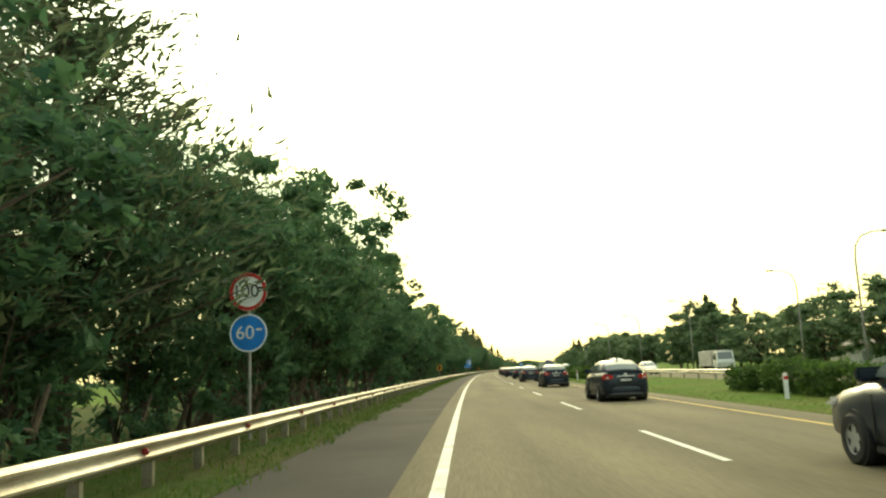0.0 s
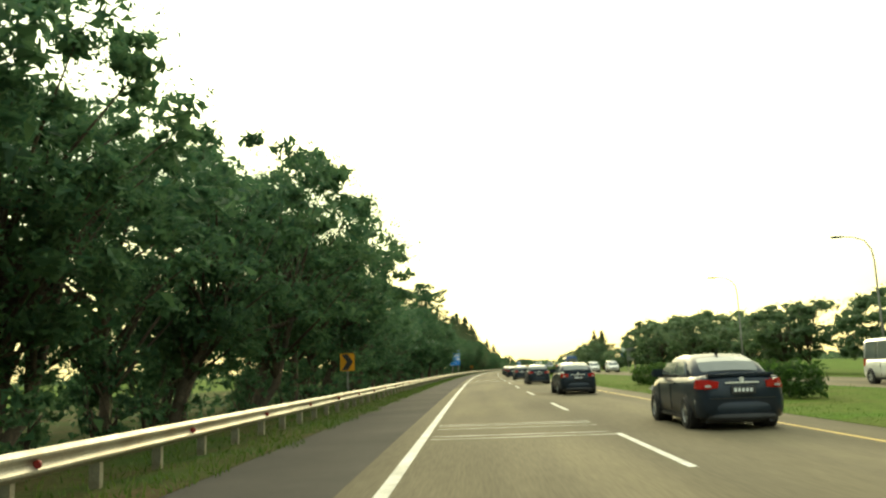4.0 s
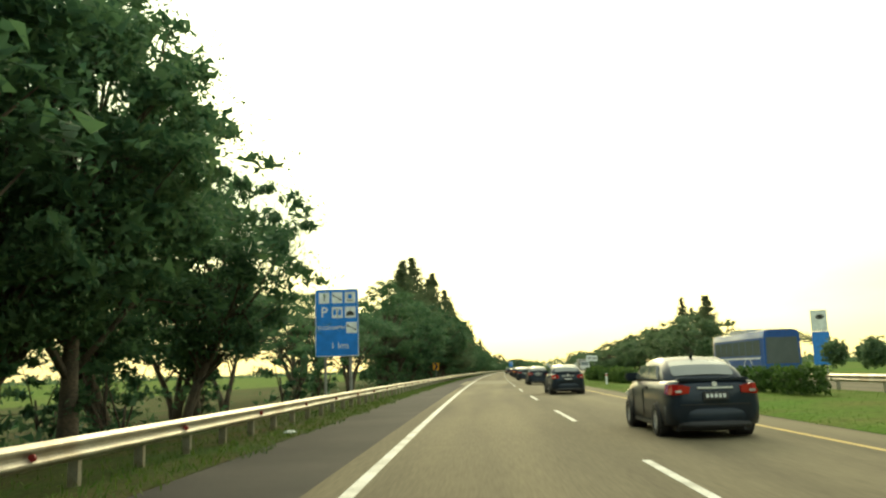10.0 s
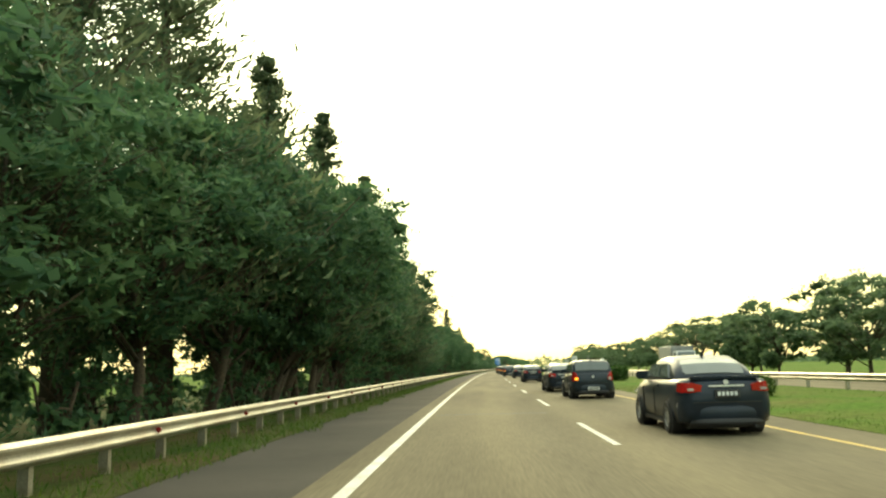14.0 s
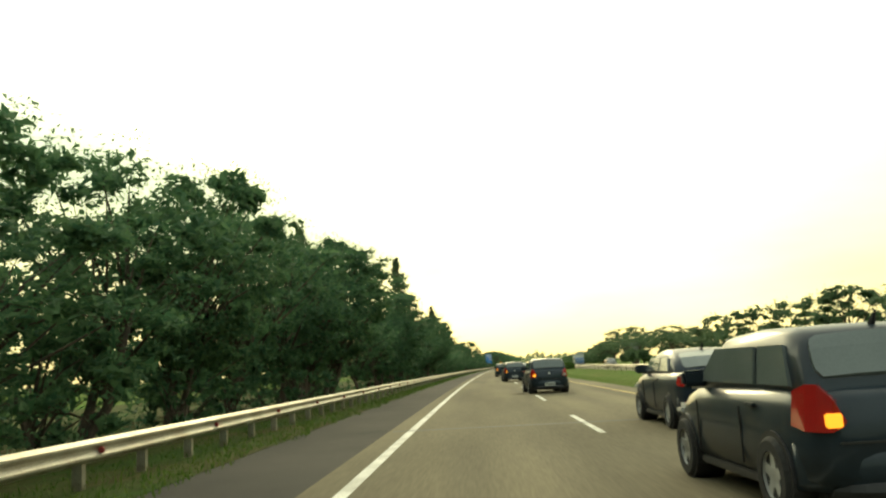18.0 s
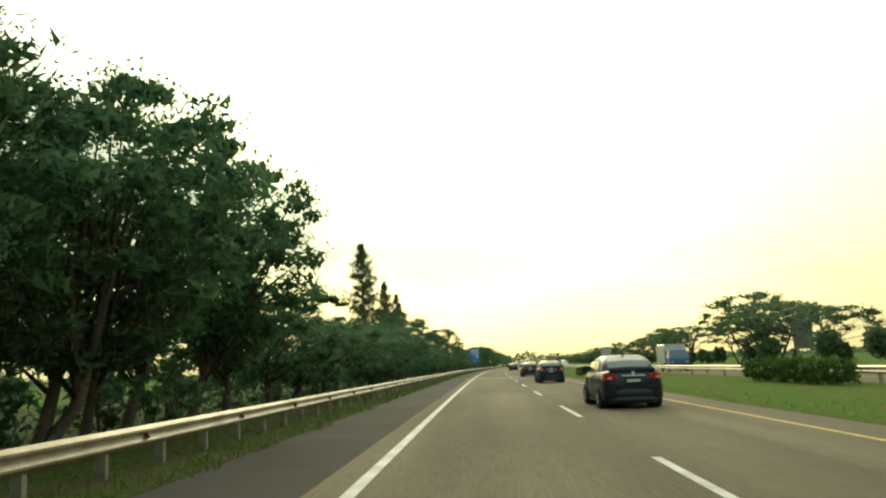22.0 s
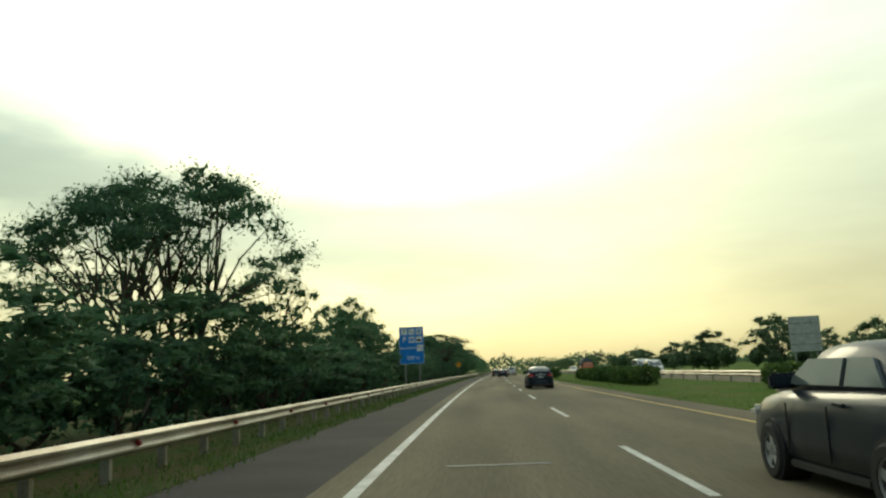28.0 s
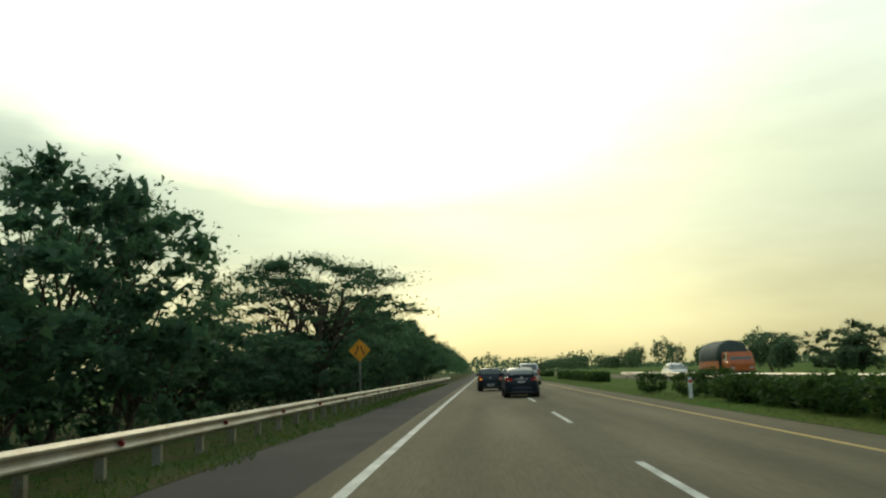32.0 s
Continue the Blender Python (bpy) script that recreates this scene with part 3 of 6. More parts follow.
def pine_tree(seed, high, wide, count=14500, leaf=0.3):
    """A tall pointed casuarina with feathery upswept sprays."""
    rng = np.random.default_rng(seed)
    t = thing("tree", "", "tree")
    bm = bmesh.new()
    tube(bm, [(0, 0, -0.3), (0.1, 0, high * 0.4), (0, 0.1, high * 0.97)], [high * 0.016, high * 0.011, 0.02], 7)
    pts, ways, limbs = [], [], 150
    for i in range(limbs):
        f = (i + rng.uniform(0, 1)) / limbs
        z0 = high * (0.10 + 0.88 * f)
        reach = wide / 2 * (0.75 * (1 - f) ** 0.85 + 0.25 * (1 - f) ** 1.6) * rng.uniform(0.45, 1.2) + 0.12
        a = rng.uniform(0, 2 * math.pi)
        d = np.array([math.cos(a), math.sin(a), rng.uniform(0.35, 0.9)])
        tip = np.array([0, 0, z0]) + d * reach
        tube(bm, [(0, 0, z0), tip], [0.05, 0.012], 4)
        per = int(count / limbs * (0.5 + (1 - f)))
        q = rng.uniform(0.15, 1.0, per) ** 0.7
        p = np.array([0, 0, z0]) + d * reach * q[:, None] + rng.normal(size=(per, 3)) * (0.07 + 0.13 * reach) * np.array([1, 1, 0.8])
        pts.append(p)
        ways.append(np.tile(d * np.array([0.7, 0.7, 1.3]), (per, 1)))
    pts, ways = np.concatenate(pts), np.concatenate(ways)
    part("trunk", bm, BARK, t, smooth=True)
    part("crown", leaves("crown", pts, rng.uniform(0.7, 1.5, len(pts)) * leaf, LEAF_PINE, rng, narrow=0.24, droop=ways), None, t)
    return t


def bush(seed, long, wide, high, count=1500, leaf=0.16, name="shrub", mat=None):
    """A leafy shrub or a clipped piece of hedge, dense to the ground."""
    rng = np.random.default_rng(seed)
    t = thing(name, "", name)
    d = rng.normal(size=(count, 3))
    d /= np.linalg.norm(d, axis=1)[:, None]
    d = np.sign(d) * np.abs(d) ** 0.7
    d *= (rng.uniform(0.3, 1.0, count) ** 0.4 * (0.86 + 0.14 * np.sin(d[:, 0] * 7 + seed) * np.cos(d[:, 1] * 6)))[:, None]
    pts = d * np.array([wide / 2, long / 2, high / 2]) + np.array([0, 0, high / 2])
    pts[:, 2] = np.maximum(pts[:, 2], 0.02)
    bm = bmesh.new()
    tube(bm, [(0, 0, -0.15), (0.02, 0.03, high * 0.4), (-0.03, 0.05, high * 0.8)], [0.05, 0.04, 0.015], 6)
    part("stem", bm, BARK, t)
    part("foliage", leaves("foliage", pts, np.where(rng.uniform(0, 1, count) < 0.25, 2.0, 1.0) * rng.uniform(0.7, 1.4, count) * leaf, mat or LEAF_HEDGE, rng), None, t)
    return t

# ---- road and ground ----
S0, S1 = -60.0, 1500.0
LANE, YELLOW, PAVED_L, PAVED_R = 3.57, 6.92, -2.55, 8.12
bm = bmesh.new()
bmesh.ops.create_grid(bm, x_segments=80, y_segments=80, size=4500, matrix=Matrix.Translation((0, 1500, -0.75)))
tagged(part("ground", bm, FIELD), "flat green farm fields reaching the hazy horizon", "ground", kind="structure")
tagged(ribbon("road", [(-0.5, 0.0), (YELLOW + 0.3, 0.0), (PAVED_R, -0.01), (PAVED_R + 0.05, -0.35), (-0.5, -0.35)], S0, S1, ASPHALT, closed=True), "worn grey-brown asphalt carriageway with two lanes", "road", kind="structure")
tagged(ribbon("shoulder", [(PAVED_L, -0.03), (-0.5, -0.006), (-0.5, -0.35), (PAVED_L, -0.35)], S0, S1, ASPHALT_OLD, closed=True), "darker rough asphalt shoulder beside the carriageway", "shoulder", kind="structure")
tagged(ribbon("verge_left", [(-46, -0.8), (-16, -0.62), (-8, -0.4), (-4.6, -0.16), (-3.4, -0.06), (PAVED_L + 0.02, -0.02), (PAVED_L + 0.02, -0.5)], S0, S1, GRASS_SOIL), "grassy verge with bare soil below the crash barrier", "verge", kind="structure")
tagged(ribbon("median", [(PAVED_R - 0.02, -0.5), (PAVED_R - 0.02, 0.0), (PAVED_R + 0.5, 0.05), (12, 0.06), (16.4, 0.0), (16.8, -0.09), (16.8, -0.5)], S0, S1, LAWN), "broad green grass median between the carriageways", "median", kind="structure")
tagged(ribbon("road_opposite", [(16.8, -0.1), (24.6, -0.1), (24.6, -0.5), (16.8, -0.5)], S0, S1, ASPHALT, closed=True), "grey asphalt carriageway of the opposite direction", "road", kind="structure")
tagged(ribbon("verge_right", [(24.6, -0.5), (24.6, -0.09), (27, -0.12), (34, -0.5), (60, -0.8)], S0, S1, LAWN), "grassy verge beyond the opposite carriageway", "verge", kind="structure")
tagged(ribbon("edge_line", [(-0.08, 0.004), (0.08, 0.004)], S0, S1, PAINT), "solid white edge line on the asphalt", "road marking", kind="structure")
tagged(ribbon("yellow_line", [(YELLOW - 0.06, 0.004), (YELLOW + 0.06, 0.004)], S0, S1, PAINT_YELLOW), "faded solid yellow line along the median side", "road marking", kind="structure")
dashes = thing("lane_line", "dashed white line between the two lanes", "road marking", kind="structure")
for i in range(-4, 100):
    ribbon("dash", [(LANE - 0.06, 0.004), (LANE + 0.06, 0.004)], 13 * i, 13 * i + 5, PAINT, step=2.5).parent = dashes


def band(name, s0, s1, o0, o1, mat, z=0.003, label="", cat="road marking"):
    """A flat rectangle on the road, with a slightly ragged edge."""
    r = random.Random(int(s0 * 7))
    n = max(2, int((o1 - o0) / 0.5))
    bm = bmesh.new()
    lo = [bm.verts.new(along(s0 + r.uniform(-0.02, 0.02), o0 + (o1 - o0) * k / n, z)) for k in range(n + 1)]
    hi = [bm.verts.new(along(s1 + r.uniform(-0.02, 0.02), o0 + (o1 - o0) * k / n, z)) for k in range(n + 1)]
    for k in range(n):
        bm.faces.new((lo[k], lo[k + 1], hi[k + 1], hi[k]))
    ob = part(name, bm, mat)
    return tagged(ob, label, cat, kind="structure") if label else ob


rumble = thing("rumble_strips", "thin white raised strips across both lanes", "road marking", kind="structure")
for s in (95.8, 96.4, 98.2, 99.0, 99.5):
    band("strip", s, s + 0.09, 0.15, 3.5, PAINT, 0.005).parent = rumble
for s in (153.4, 155.2, 156.8, 158.2, 159.8, 161.3, 164.0):
    band("strip", s, s + 0.11, 0.15, 6.6, PAINT, 0.005).parent = rumble
band("asphalt_patch", 284.5, 304.6, -0.9, 3.35, ASPHALT_PALE, 0.003, "pale repaved patch across one lane", "road patch")
band("asphalt_patch", 298.8, 304.6, 3.35, 5.4, ASPHALT_PALE, 0.003, "pale repaved patch across one lane", "road patch")
band("asphalt_patch", 586.0, 594.0, -0.6, 6.2, ASPHALT_PALE, 0.003, "pale repaved patch across both lanes", "road patch")
for s, o0, o1 in ((29.5, -2.3, 3.4), (334, 0.2, 3.2), (421, 0.3, 3.3), (431.5, -0.4, 6.4), (580.5, -2.3, 5.6), (679.0, 0.9, 2.3), (763, -2.2, 6.4), (770, 0.4, 6)):
    band("tar_joint", s, s + 0.22, o0, o1, TAR, 0.006, "dark tarred joint across the asphalt", "road joint")

# ---- crash barriers ----
BEAM = [(0.0, 0.0), (0.03, 0.0), (0.085, 0.055), (0.085, 0.085), (0.03, 0.14), (0.03, 0.17), (0.085, 0.225), (0.085, 0.255), (0.03, 0.31), (0.0, 0.31), (0.06, 0.24), (0.0, 0.18), (0.0, 0.13), (0.06, 0.07)]


def barrier(label, o, top, ground_z, s0, s1, side, pitch=2.0, singles=300):
    """A steel crash barrier with its beams, posts and red reflectors; side: +1 when its face looks to the right."""
    t = thing("crash_barrier", label, "guardrail")
    for s in np.arange(s0, s1, 4.0):
        ob = ribbon("beam", [(o + side * (x + 0.002 * (int(s / 4) % 2)), top - 0.31 + z) for x, z in BEAM], s, s + 4.06, STEEL, step=4.0, closed=True)
        ob.parent = t
    shape = boxed(-0.07, 0.07, -0.05, 0.05, ground_z - 0.3, top - 0.03)
    bmesh.ops.delete(shape, geom=[f for f in shape.faces if f.normal.z < -0.9], context="FACES")
    me = bpy.data.meshes.new("post")
    shape.to_mesh(me)
    shape.free()
    me.materials.append(STEEL)
    r = random.Random(3)
    rest = bmesh.new()
    for k, s in enumerate(np.arange(s0 + 1.5, s1, pitch)):
        m = stand(s, o - side * 0.09, r.uniform(-0.02, 0.0), r.uniform(-2, 2))
        if k < singles:
            ob = part("post", me, None, t)
            ob.matrix_basis = m
        else:
            v0 = len(rest.verts)
            rest.from_mesh(me)
            rest.verts.ensure_lookup_table()
            for v in rest.verts[v0:]:
                v.co = m @ v.co
    if len(rest.verts):
        tagged(part("post_rest", rest, STEEL, t), kind="stuff")
    else:
        rest.free()
    return t


RAIL_O, RAIL_TOP = -3.85, 0.557
left_rail = barrier("long galvanised steel crash barrier with red reflectors on posts", RAIL_O, RAIL_TOP, -0.15, -40.0, 900.0, 1, singles=290)
disc = bmesh.new()
bmesh.ops.create_cone(disc, segments=10, radius1=0.05, radius2=0.045, depth=0.03, cap_ends=True, matrix=Matrix.Rotation(radians(90), 4, "X"))
disc_me = bpy.data.meshes.new("reflector")
disc.to_mesh(disc_me)
disc.free()
disc_me.materials.append(REFLECTOR)
for k, s in enumerate(np.arange(-35.0, 860.0, 4.8)):
    ob = part("reflector", disc_me, None, left_rail)
    ob.matrix_basis = stand(s, RAIL_O + 0.07, RAIL_TOP - 0.165)
for s0, s1 in ((26.0, 110.0), (208.0, 860.0)):
    barrier("galvanised steel crash barrier along the grass median", 16.2, 0.66, -0.05, s0, s1, -1, pitch=4.0)

# ---- trees along the road ----
rng = random.Random(11)
BROAD = [broad_tree(20 + i, 10.0, 9.6, (1.7, 2.2, 1.9, 2.6, 1.4, 2.0)[i], stems=(1, 1, 2, 1, 1, 2)[i]) for i in range(6)]
OPEN = [broad_tree(40 + i, 8.0, 10.0, 3.0, count=14000, clumps=92, layers=True, stems=3, leaf=0.125) for i in range(3)]
TALL = [broad_tree(50 + i, 14.0, 9.0, 3.0, count=15000, clumps=110, leaf=0.14) for i in range(2)]
LEANING = [broad_tree(55 + i, 10.0, 8.4, 2.4, lean=2.6, stems=1 + i % 2) for i in range(3)]
PINES = [pine_tree(60 + i, 18.0, 7.6 - 0.8 * i) for i in range(3)]
SMALL = [broad_tree(120 + i, 10.0, 10.4, (1.2, 1.8, 0.9, 1.5)[i], leaf=0.22, count=7400, clumps=100, stems=(2, 1, 3, 2)[i]) for i in range(4)]
SHRUBS = [broad_tree(70 + i, 3.2, 3.6, 0.25, leaf=0.145, count=1100, clumps=34, stems=3, name="shrub") for i in range(3)]
FAR = [broad_tree(80 + i, 9.0, 9.0, 1.3, leaf=0.3, count=3200, clumps=64, mat=LEAF_FAR_HAZED) for i in range(4)]
FAR_OPEN = [broad_tree(90 + i, 9.0, 12.0, 4.2, leaf=0.28, count=3200, clumps=50, layers=True, stems=2, mat=LEAF_FAR_HAZED) for i in range(2)]
SOURCES = SMALL + LEANING + BROAD + OPEN + TALL + PINES + SHRUBS + FAR + FAR_OPEN
for ob in SOURCES:
    ob.location = (0, -600, -30)


def plant(source, s, o, scale, label, group, z=-0.4, wide=1.0, turn=None):
    ob = copy_thing(source, stand(s, o, z, rng.uniform(0, 360) if turn is None else turn))
    ob.scale = (scale * wide, scale * wide, scale)
    return tagged(ob, label, "shrub" if "shrub" in label else "tree", group)


ROW = "dense roadside row"
DENSE = "dense dark green broadleaf tree behind the crash barrier"
# Metres along the road and tree heights, stretch by stretch; between them the heights glide.
FIRST = [(-40, 8), (14, 7.6), (22, 7.8), (30, 8.6), (40, 9.6), (50, 9.4), (56, 9.8), (62, 10.4), (67, 11), (73, 10.4), (82, 8.5), (92, 8.2), (100, 8.3), (110, 9.4), (120, 10.6), (132, 10.4), (142, 9.2), (150, 8.6), (162, 8.4), (172, 8.9), (182, 9.6), (190, 10.2), (204, 9.8), (212, 9.8), (222, 10.1), (230, 10.1), (237, 9.6), (244, 8.4)]
SECOND = [(304, 9.6), (314, 10.2), (322, 9.0), (330, 9.4), (341, 11.0), (352, 11.4), (362, 11), (372, 9.4), (384, 11), (392, 12), (400, 11), (410, 8.6), (418, 7.4), (428, 6.6), (436, 7.8), (446, 8.6), (456, 9.2), (464, 9.8), (470, 9.6), (480, 6.4), (486, 7.0), (492, 7.8), (498, 6.8), (503, 6.2), (510, 6.2), (516, 7.8), (524, 8.4), (540, 9.6), (546, 7.6), (549, 5.2), (575, 4.6), (586, 4.9), (595, 6.6), (606, 9.2), (612, 6)]
THIRD = [(612, 6), (640, 5.0), (655, 4.2), (661, 5.0), (666, 5.6), (674, 5.6), (680, 5.2), (687, 3.6), (698, 4.6), (704, 5.6), (708, 4.6), (712, 2.6), (722, 2.6), (728, 4.6), (732, 7), (738, 7.4), (742, 5.2), (746, 3.4), (750, 3.6), (754, 5.6), (758, 5.8), (762, 4.6), (766, 4.4), (768, 5.6), (771, 4.5), (782, 4.3), (787, 5.6), (792, 6.6), (798, 8), (801, 8.0), (805, 4.2), (812, 3.8), (836, 4.4), (842, 6.6), (850, 8.4), (870, 9.0), (960, 9)]


CLEAR = (752.2, 253.0)  # tall signs, which the crowns keep clear of


def row(profile, step, o0, o1, kinds, broad=1.0):
    s = profile[0][0]
    xs, hs = [p[0] for p in profile], [p[1] for p in profile]
    while s < xs[-1]:
        if 467 < s < 481:
            s = 481.5
        h = float(np.interp(s, xs, hs)) * rng.uniform(0.93, 1.05) + 0.4
        o = rng.uniform(o0, o1) - (2.6 if any(a - 9 < s < a + 3 for a in CLEAR) else 0.0)
        plant(kinds[rng.randrange(len(kinds))], s, o, h / 10.0, DENSE, ROW, wide=max(1.0, 7.2 / (0.86 * h)) * rng.uniform(0.93, 1.08) * broad)
        s += step * rng.uniform(0.8, 1.2)


row(FIRST, 6.2, -9.4, -8.2, BROAD, 1.16)
row(SECOND, 6.2, -9.4, -8.2, BROAD, 1.16)
row(THIRD, 5.7, -11.0, -9.4, SMALL)
# A second, looser row behind the first.
back_rng = np.random.default_rng(17)


def leafy_row(name, stretches, o0, o1, low, high, label, mat, n=900):
    """Trees too far off to tell apart, as one leafy mass with an uneven top."""
    spots, sizes = [], []
    for s0, s1, step in stretches:
        for s in np.arange(s0, s1, step):
            h, o = back_rng.uniform(low, high), back_rng.uniform(o0, o1)
            d = back_rng.normal(size=(n, 3))
            d /= np.linalg.norm(d, axis=1)[:, None]
            d *= (back_rng.uniform(0.2, 1, n) ** 0.45 * (0.8 + 0.2 * np.sin(d[:, 0] * 8 + s) * np.cos(d[:, 2] * 7)))[:, None]
            c = along(s + back_rng.uniform(-2, 2), o, h * 0.56)
            spots.append(np.array(c) + d * np.array([h * 0.42, h * 0.42, h * 0.46]))
            sizes.append(back_rng.uniform(0.25, 0.6, n))
    spots, sizes = np.concatenate(spots), np.concatenate(sizes)
    tagged(part(name, leaves(name, spots, sizes, mat, back_rng, narrow=0.6), None), label, "trees", kind="stuff")


leafy_row("back_row", ((-30, 232, 17.0), (330, 466, 19.0), (490, 566, 19.0)), -18, -15, 6.0, 8.5, "looser leafy trees behind the first row", LEAF)
leafy_row("back_thicket", ((400, 466, 7.0), (616, 860, 7.0)), -17.5, -14.5, 2.8, 4.2, "thick dark growth behind the roadside trees", LEAF, 700)
leafy_row("back_scrub", ((-20, 236, 3.6), (316, 466, 4.0), (490, 612, 4.0)), -17, -13.0, 1.3, 2.3, "low dark scrub at the foot of the trees", LEAF, 420)
leafy_row("low_growth_opposite", ((250, 330, 6.0), (400, 540, 5.0), (560, 640, 6.0), (660, 860, 6.0)), 30, 36, 2.0, 3.6, "low scrub between the trees beyond the opposite carriageway", LEAF_FAR_HAZED)
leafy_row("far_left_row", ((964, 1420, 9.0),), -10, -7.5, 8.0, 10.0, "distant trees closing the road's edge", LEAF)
leafy_row("far_right_row", ((868, 1420, 10.0),), 33, 40, 4.0, 6.5, "distant hazy trees beyond the opposite carriageway", LEAF_FAR_HAZED)
for s, h in ((30, 9.6), (36, 9.6), (43, 12.2), (59, 10.4), (70, 10.4), (90, 8.8), (106, 9.8), (116, 11.4), (130, 11), (182, 9.6), (222, 10.6), (230, 9.4), (316, 10.5), (345, 10.4), (352, 11), (358, 11.6), (364, 11), (378, 10.5), (392, 9.5), (440, 8.4), (459, 9.4), (465, 9.8), (534, 9.3), (541, 9.4)):
    plant(LEANING[int(s) % 3], s, -8.6, h / 10.0, "broadleaf tree leaning out over the crash barrier", ROW, turn=rng.uniform(-25, 25))
for s, h in ((231, 9.8), (390, 12.6), (498, 7.4), (492, 7.6), (96, 9.4)):
    plant(LEANING[int(s) % 3], s, -8.8, h / 10.0, "broadleaf tree leaning out over the crash barrier", ROW, turn=rng.uniform(-25, 25))
plant(BROAD[2], 768.6, -9.6, 0.64, DENSE, ROW, wide=0.42)
plant(LEANING[1], 241.5, -8.6, 0.88, "broadleaf tree leaning out over the crash barrier", ROW, turn=10)
plant(BROAD[1], 706.6, -8.8, 0.74, DENSE, ROW, wide=0.88, turn=40)
for k in range(8):
    plant(SHRUBS[k % 3], 709.0 + 2.9 * k, -8.3 - 0.5 * (k % 2), 0.95 + 0.1 * (k % 3), "dark leafy shrub growing under the roadside trees", "undergrowth", z=-0.5, turn=50 * k)
plant(BROAD[3], 495.6, -8.3, 0.99, "broad dense tree reaching far out over the crash barrier", ROW, wide=1.34, turn=25)
plant(TALL[0], 208.0, -9.0, 12.2 / 14.0, "tall broadleaf tree with thick trunk and spreading crown", "tall trees", wide=1.2, turn=70)
plant(BROAD[3], 739.6, -10.8, 0.88, DENSE, ROW, wide=0.8)
for s, o, h in ((346, -7.6, 9.6), (351, -7.0, 11.0)):
    plant(LEANING[int(s) % 3], s, o, h / 10.0, "broadleaf tree leaning out over the crash barrier", ROW, turn=rng.uniform(-15, 15))
SPIRE = "tall pointed feathery casuarina standing among the broadleaf trees"
for s, o, h in ((16, -10, 15), (21, -9.2, 15), (330, -11, 17), (336, -11.5, 19), (342, -10.8, 20.3), (349, -8.8, 17.5), (358, -11, 17.5), (367.5, -9.8, 20.8), (378, -8.2, 18.5), (387, -7.8, 16.5), (398, -9.5, 12.5), (412, -9, 13.5), (420, -9, 13), (474, -12, 13), (513, -10, 8.6), (525.8, -10.9, 17.8), (531, -10, 11.5), (609.7, -13.5, 17.3), (615, -11.5, 13), (620, -10.6, 11.8)):
    plant(PINES[int(s) % 3], s, o, h / 18.0, SPIRE, "casuarinas", wide=1.75 if s < 420 else 1.4)
for s, o, h in ((392, -9.4, 14.5), (68.5, -8.4, 11.4), (195, -7.3, 14.4), (201, -6.9, 15.0), (233, -8.0, 12), (298, -9, 11.5)):
    plant(TALL[int(s) % 2], s, o, h / 14.0, "tall broadleaf tree with thick trunk and spreading crown", "tall trees", wide=18.0 / (h + 2.0))
for s, o, h, w in ((247, -11, 6.2, 0.8), (256, -12, 6.6, 0.8), (267.4, -10.8, 7.4, 0.95), (277, -12.0, 7.0, 0.8), (287.1, -11.0, 7.4, 1.0), (293, -11.9, 8, 0.85), (309.9, -11.6, 8.4, 0.9), (701, -11.2, 11.2, 0.95), (698, -12.6, 9.6, 0.75), (822, -9, 9.3, 1.25), (828, -11, 8.8, 1.05), (675, -11.5, 9.2, 0.85)):
    plant(OPEN[int(s) % 3], s, o, h / 8.0, "spreading flat-topped tree with open forked limbs", "umbrella trees", wide=w * 8.0 / h * 1.25)
for s in list(np.arange(-20, 470, 3.3)) + list(np.arange(470, 900, 5.0)):
    if 244 < s < 296 and rng.random() < 0.75 or 470 < s < 487:
        continue
    plant(SHRUBS[rng.randrange(3)], s, rng.uniform(-11.0, -7.0), rng.uniform(0.7, 1.35), "dark leafy shrub growing under the roadside trees", "undergrowth", z=-0.5)

# A tangle of low leaves and saplings between the trunks, with gaps that the light comes through.
tangle = np.random.default_rng(31)
n = 70000
ss, os_ = tangle.uniform(-20, 880, n), tangle.uniform(-13.5, -7.6, n)
thick = np.interp(ss, [-20, 30, 200, 236, 246, 296, 304, 330, 468, 471, 486, 490, 540, 620, 880], [0.5, 0.5, 0.55, 0.5, 0.06, 0.06, 0.6, 0.9, 0.8, 0.05, 0.05, 0.8, 0.8, 0.95, 0.95])
high = 1.3 + 0.8 * np.sin(ss * 0.9 + os_) * np.sin(ss * 0.37) + 0.6 * np.sin(ss * 0.13)
zs = tangle.uniform(0, 1, n) ** 0.8 * np.clip(high, 0.4, 3.0) * (0.6 + 0.6 * thick)
keep = tangle.uniform(0, 1, n) < thick * (0.55 + 0.45 * np.sin(ss * 2.1 + 3 * np.sin(os_ * 1.7)))
spots = np.array([along(s, o, z - 0.45) for s, o, z in zip(ss[keep], os_[keep], zs[keep])])
tagged(part("undergrowth", leaves("undergrowth", spots, tangle.uniform(0.14, 0.42, len(spots)), LEAF, tangle, narrow=0.6), None), "tangled dark undergrowth between the trunks behind the barrier", "undergrowth", kind="stuff")

